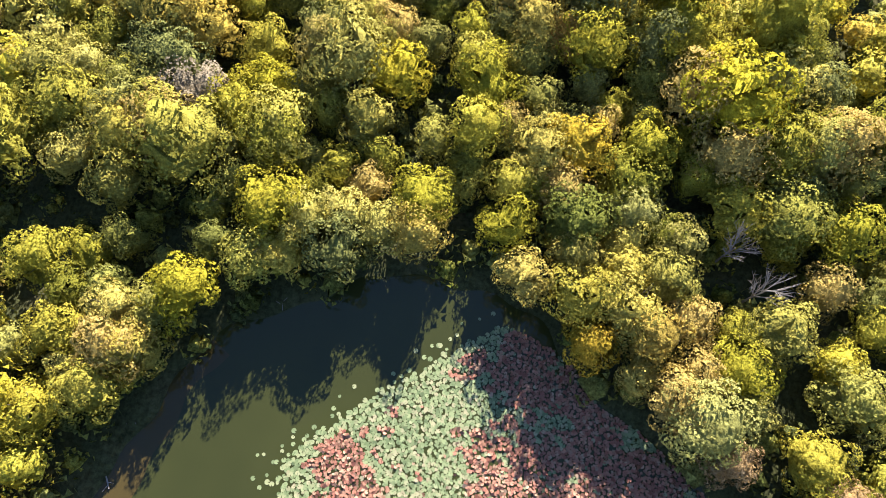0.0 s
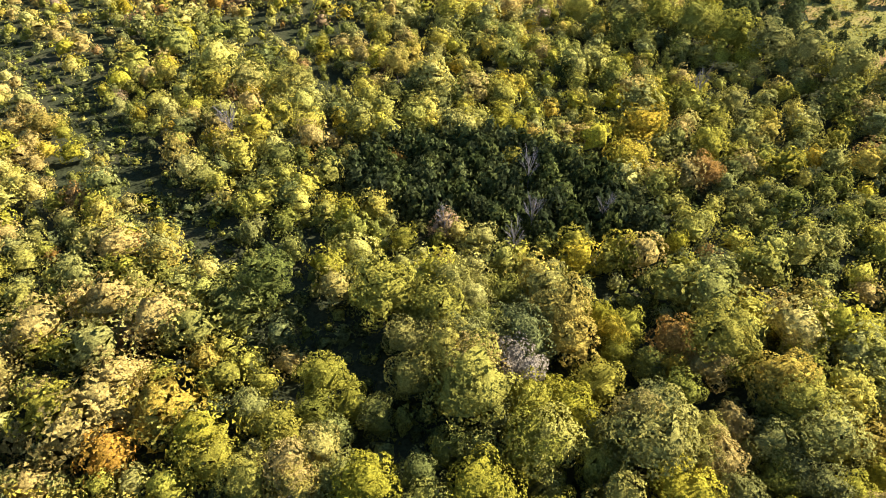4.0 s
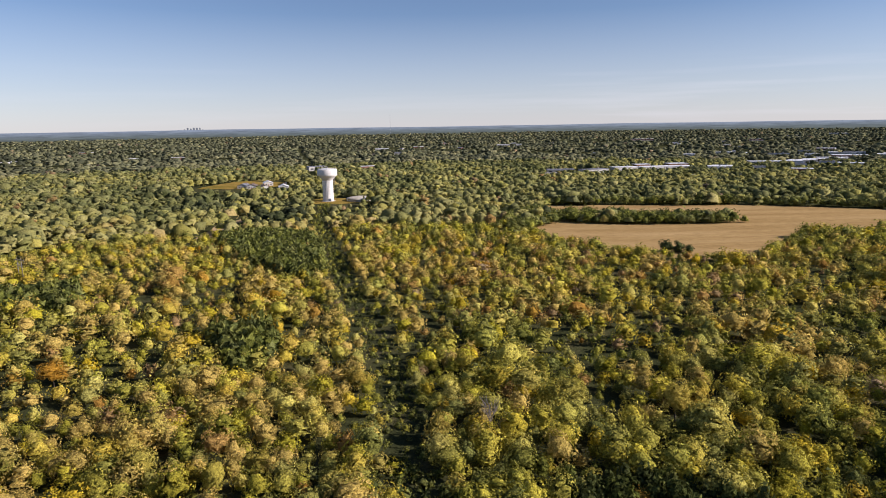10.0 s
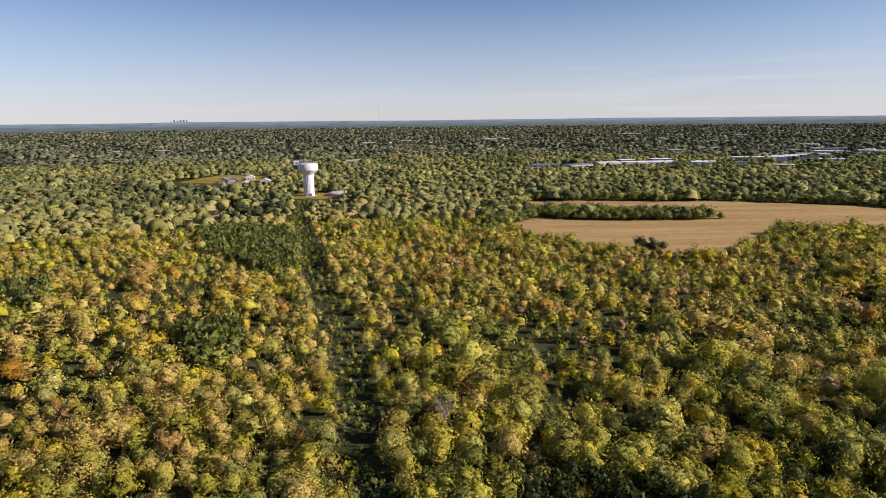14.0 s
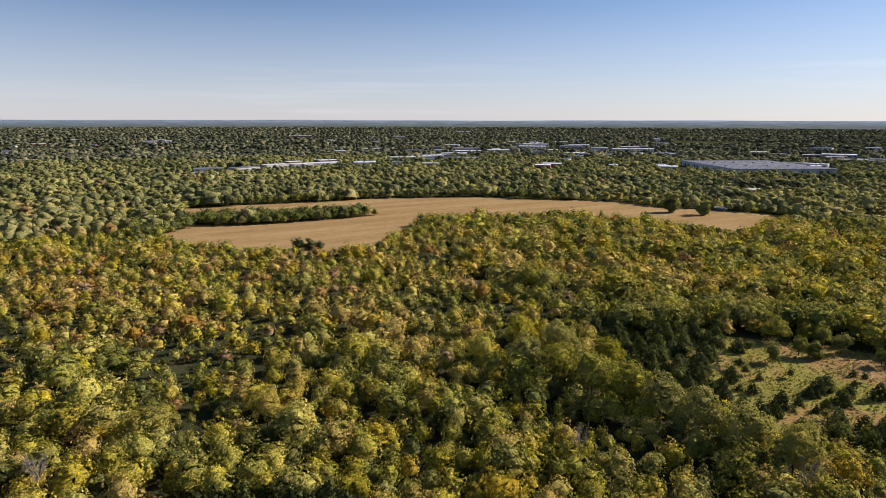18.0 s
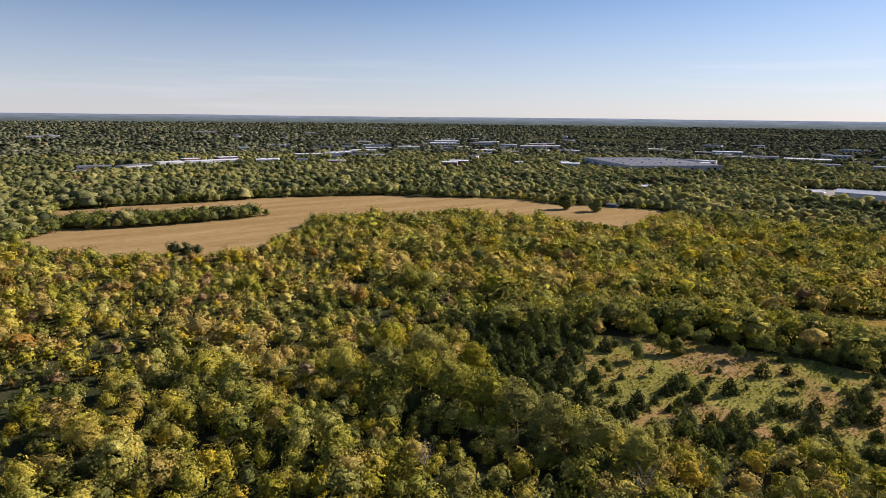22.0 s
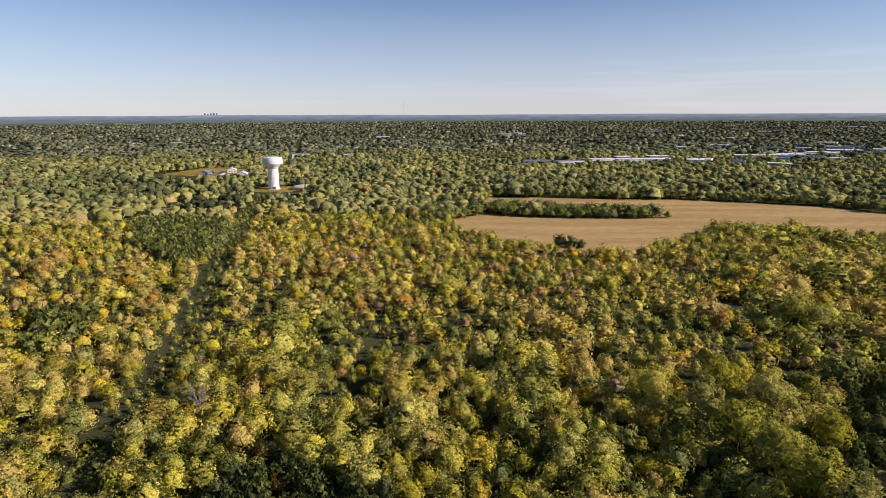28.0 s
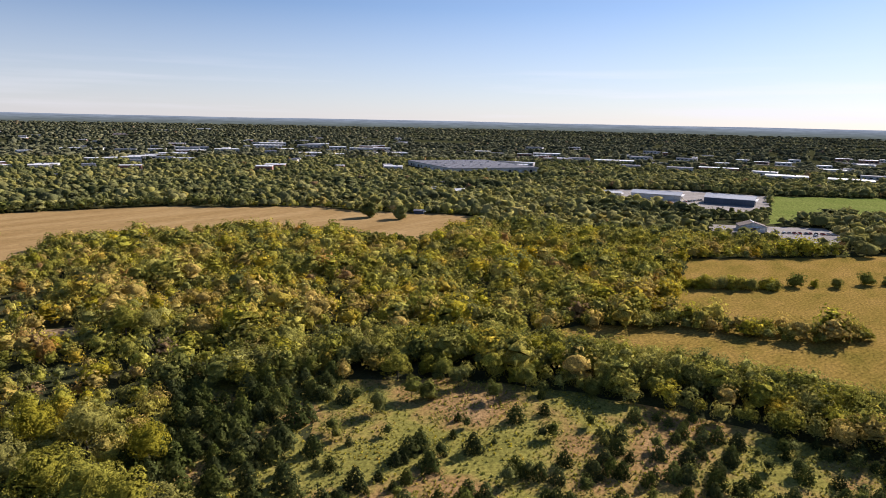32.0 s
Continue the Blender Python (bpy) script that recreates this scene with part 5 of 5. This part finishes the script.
# ---------------------------------------------------------------- pond life
def build_lilies():
    rng = np.random.RandomState(3)
    patch = [(-21, 31), (-18, 32), (-12, 25), (-7, 18), (-2, 11), (1, 6), (-2, -1), (-9, -9), (-17, -18), (-30, -20), (-44, -8), (-40, 10), (-30, 22)]
    x, y = scatter(-48, 6, -24, 38, 0.37, rng)
    a = np.arctan2(y - POND_C[1], x - POND_C[0])
    shore = pond_radius(a) - np.hypot(x - POND_C[0], y - POND_C[1])
    body = inside(x, y, patch)
    edge = near_line(x, y, patch[:6])
    keep = rng.uniform(0, 1, len(x))
    ok = (shore > 0.3) & ((body & (keep < np.clip(0.45 + edge * 0.35, 0, 0.96))) | (~body & (edge < 2.6) & (keep < 0.16 * np.exp(-edge / 1.3))))
    x, y, edge, body = x[ok], y[ok], edge[ok], body[ok]
    dry = -0.35 + 1.3 * np.exp(-((x + 17) ** 2 + (y - 23) ** 2) / 24.0) + 1.2 * np.exp(-((x + 2) ** 2 + (y - 10.5) ** 2) / 7.0)
    dry = dry + 0.95 * np.clip((9.5 - y - 0.12 * (x + 10)) / 3.0, 0, 1) + 0.30 * waves(x, y, 12, 8) + 0.35 * waves(x, y, 4, 4)
    t = np.where(dry > 0.25, rng.uniform(0.62, 1.0, len(x)), rng.uniform(0.05, 0.5, len(x)))
    t = np.where(rng.uniform(0, 1, len(x)) < 0.05, rng.uniform(0, 1, len(x)), t)
    r = rng.uniform(0.17, 0.29, len(x))
    tilt = np.where(t > 0.6, 0.32, 0.05)
    n = 9
    ang = np.linspace(0.25, 2 * math.pi - 0.25, n)
    disc = np.concatenate([[[0, 0, -0.03]], np.stack([np.cos(ang), np.sin(ang), 0.02 * np.sin(3 * ang)], 1)])
    single = np.argsort(np.where(body, edge + 1.2, edge))[:260]
    flag = np.zeros(len(x), bool)
    flag[single] = True
    m = np.nonzero(~flag)[0]
    turn = rng.uniform(0, 6.28, len(x))
    c, s = np.cos(turn[m])[:, None], np.sin(turn[m])[:, None]
    px, py = disc[None, :, 0] * c - disc[None, :, 1] * s, disc[None, :, 0] * s + disc[None, :, 1] * c
    tx, ty = rng.normal(0, 1, len(m))[:, None] * tilt[m][:, None], rng.normal(0, 1, len(m))[:, None] * tilt[m][:, None]
    v = np.stack([x[m][:, None] + r[m][:, None] * px, y[m][:, None] + r[m][:, None] * py,
                  -0.31 + 0.03 * rng.uniform(0, 1, len(m))[:, None] + 0.12 * np.maximum(tilt[m], 0)[:, None] + r[m][:, None] * (disc[None, :, 2] + px * tx + py * ty)], 2)
    k = n + 1
    tri = np.stack([np.zeros(n - 1, int), np.arange(1, n), np.arange(2, n + 1)], 1)
    f = (np.arange(len(m))[:, None, None] * k + tri[None]).reshape(-1, 3)
    e = tagged(empty("water_lilies", -14, 8, -0.35), "carpet of pale green and withered red lily pads", "water lilies")
    me = from_arrays("lily_carpet", v.reshape(-1, 3) - np.array([-14, 8, -0.35]), f, pad_mat, np.repeat(t[m], k))
    tagged(new("lily_carpet", me), "dense carpet of green and reddish pads", kind="stuff").parent = e
    pads = [from_arrays("pad", disc, tri, pad_mat, np.full(k, q)) for q in (0.12, 0.28, 0.4)]
    for j, i in enumerate(np.nonzero(flag)[0]):
        o = new("pad", pads[j % 3])
        o.parent = e
        o.matrix_basis = Matrix.LocRotScale((x[i] + 14, y[i] - 8, 0.03 + 0.01 * (j % 3)), Euler((0, 0, turn[i])), (r[i] * 1.15, r[i] * 1.15, 1))


build_lilies()


def build_dead_trees():
    rng = np.random.RandomState(77)
    meshes = []
    for _ in range(3):
        bm = trunk_mesh(rng, True)
        me = bpy.data.meshes.new("dead_tree")
        bm.to_mesh(me)
        bm.free()
        me.materials.append(dead_wood)
        meshes.append(me)
    for i, (x, y, s) in enumerate(((11, -20, 1.15), (6, -23, 1.2), (13.8, 139.5, 1.3), (51.7, 76.4, 1.1), (44, 72, 1.0), (60, 88, 1.1), (37, 84, 0.9), (150, 60, 1.2), (120, 95, 1.1), (64, 70, 1.0), (-60, 95, 1.1))):
        o = new("dead_tree", meshes[i % 3])
        o.matrix_basis = pose(x, y, 0, 0, 0, 70 * i) @ Matrix.Diagonal((s * 0.75, s * 0.75, s * 1.2, 1))
        tagged(o, "bare grey dead tree with twiggy limbs", "dead tree", "dead trees")
    bm = bmesh.new()
    tube(bm, (0, 0, 0), (1.5, 0.3, 0.25), 0.10, 0.05, 6)
    tube(bm, (0.7, 0.15, 0.1), (1.0, 0.9, 0.35), 0.05, 0.03, 5)
    tube(bm, (1.0, 0.2, 0.15), (1.6, -0.4, 0.4), 0.04, 0.02, 5)
    o = part("driftwood", bm, dead_wood)
    o.location = (0.2, 34.0, -0.40)
    tagged(o, "pale fallen branch lying in the pond shallows", "branch", "fallen wood")
    for x, y, turn, k in ((-21, 50.9, 200, 1.0), (-27.5, 53.0, 240, 1.3), (-30, 54.0, 215, 1.1), (-14, 49.2, 160, 0.8)):
        tagged(copy_thing(o, pose(x, y, -0.38, 0, 0, turn) @ Matrix.Scale(k, 4)), "bleached fallen log on the pond shore", "log", "fallen wood")


build_dead_trees()


def build_grass():
    """Tufts that break up the open ground."""
    rng = np.random.RandomState(15)
    x, y = scatter(160, 300, -60, 180, 1.15, rng)
    ok = (inside(x, y, MEADOW) | inside(x, y, CEDARS)) & (rng.uniform(0, 1, len(x)) < 0.6 + 0.3 * waves(x, y, 22, 2))
    x, y = x[ok], y[ok]
    joined("grass_tufts", [crown_shape(rng, ((3, 70),), 6, 0.30, radius=0.55, top=0.75, base=-0.6, lobes=3) for _ in range(5)], x, y, rng.uniform(0.4, 0.9, len(x)),
           np.clip(0.50 + 0.10 * waves(x, y, 30, 6) + rng.normal(0, 0.08, len(x)), 0.3, 0.9), rng, "tufts of dry yellow-green meadow grass", "grass")


build_grass()


# ---------------------------------------------------------------- far skyline
def build_skyline():
    rng = random.Random(2)
    for i in range(16):
        a = radians(-23.6 + 0.24 * i - (1.2 if i > 12 else 0))
        x, y = 50 + 4881 * math.sin(a), 4881 * math.cos(a)
        h = rng.choice((9, 11, 13, 17, 22)) if 3 < i < 11 else rng.choice((6, 7, 8))
        e = tagged(empty("tower_block", x, y, 66, math.degrees(-a)), "grey tower block of a far city skyline", "tower block", "city skyline")
        part("wall", boxed(0, 0, -6, rng.uniform(7, 14), 9, h + 6), skyline_mat, e)
        part("roof", boxed(0, 0, h + 0.004, 5, 5, 1.2, 0.1), skyline_mat, e)


build_skyline()
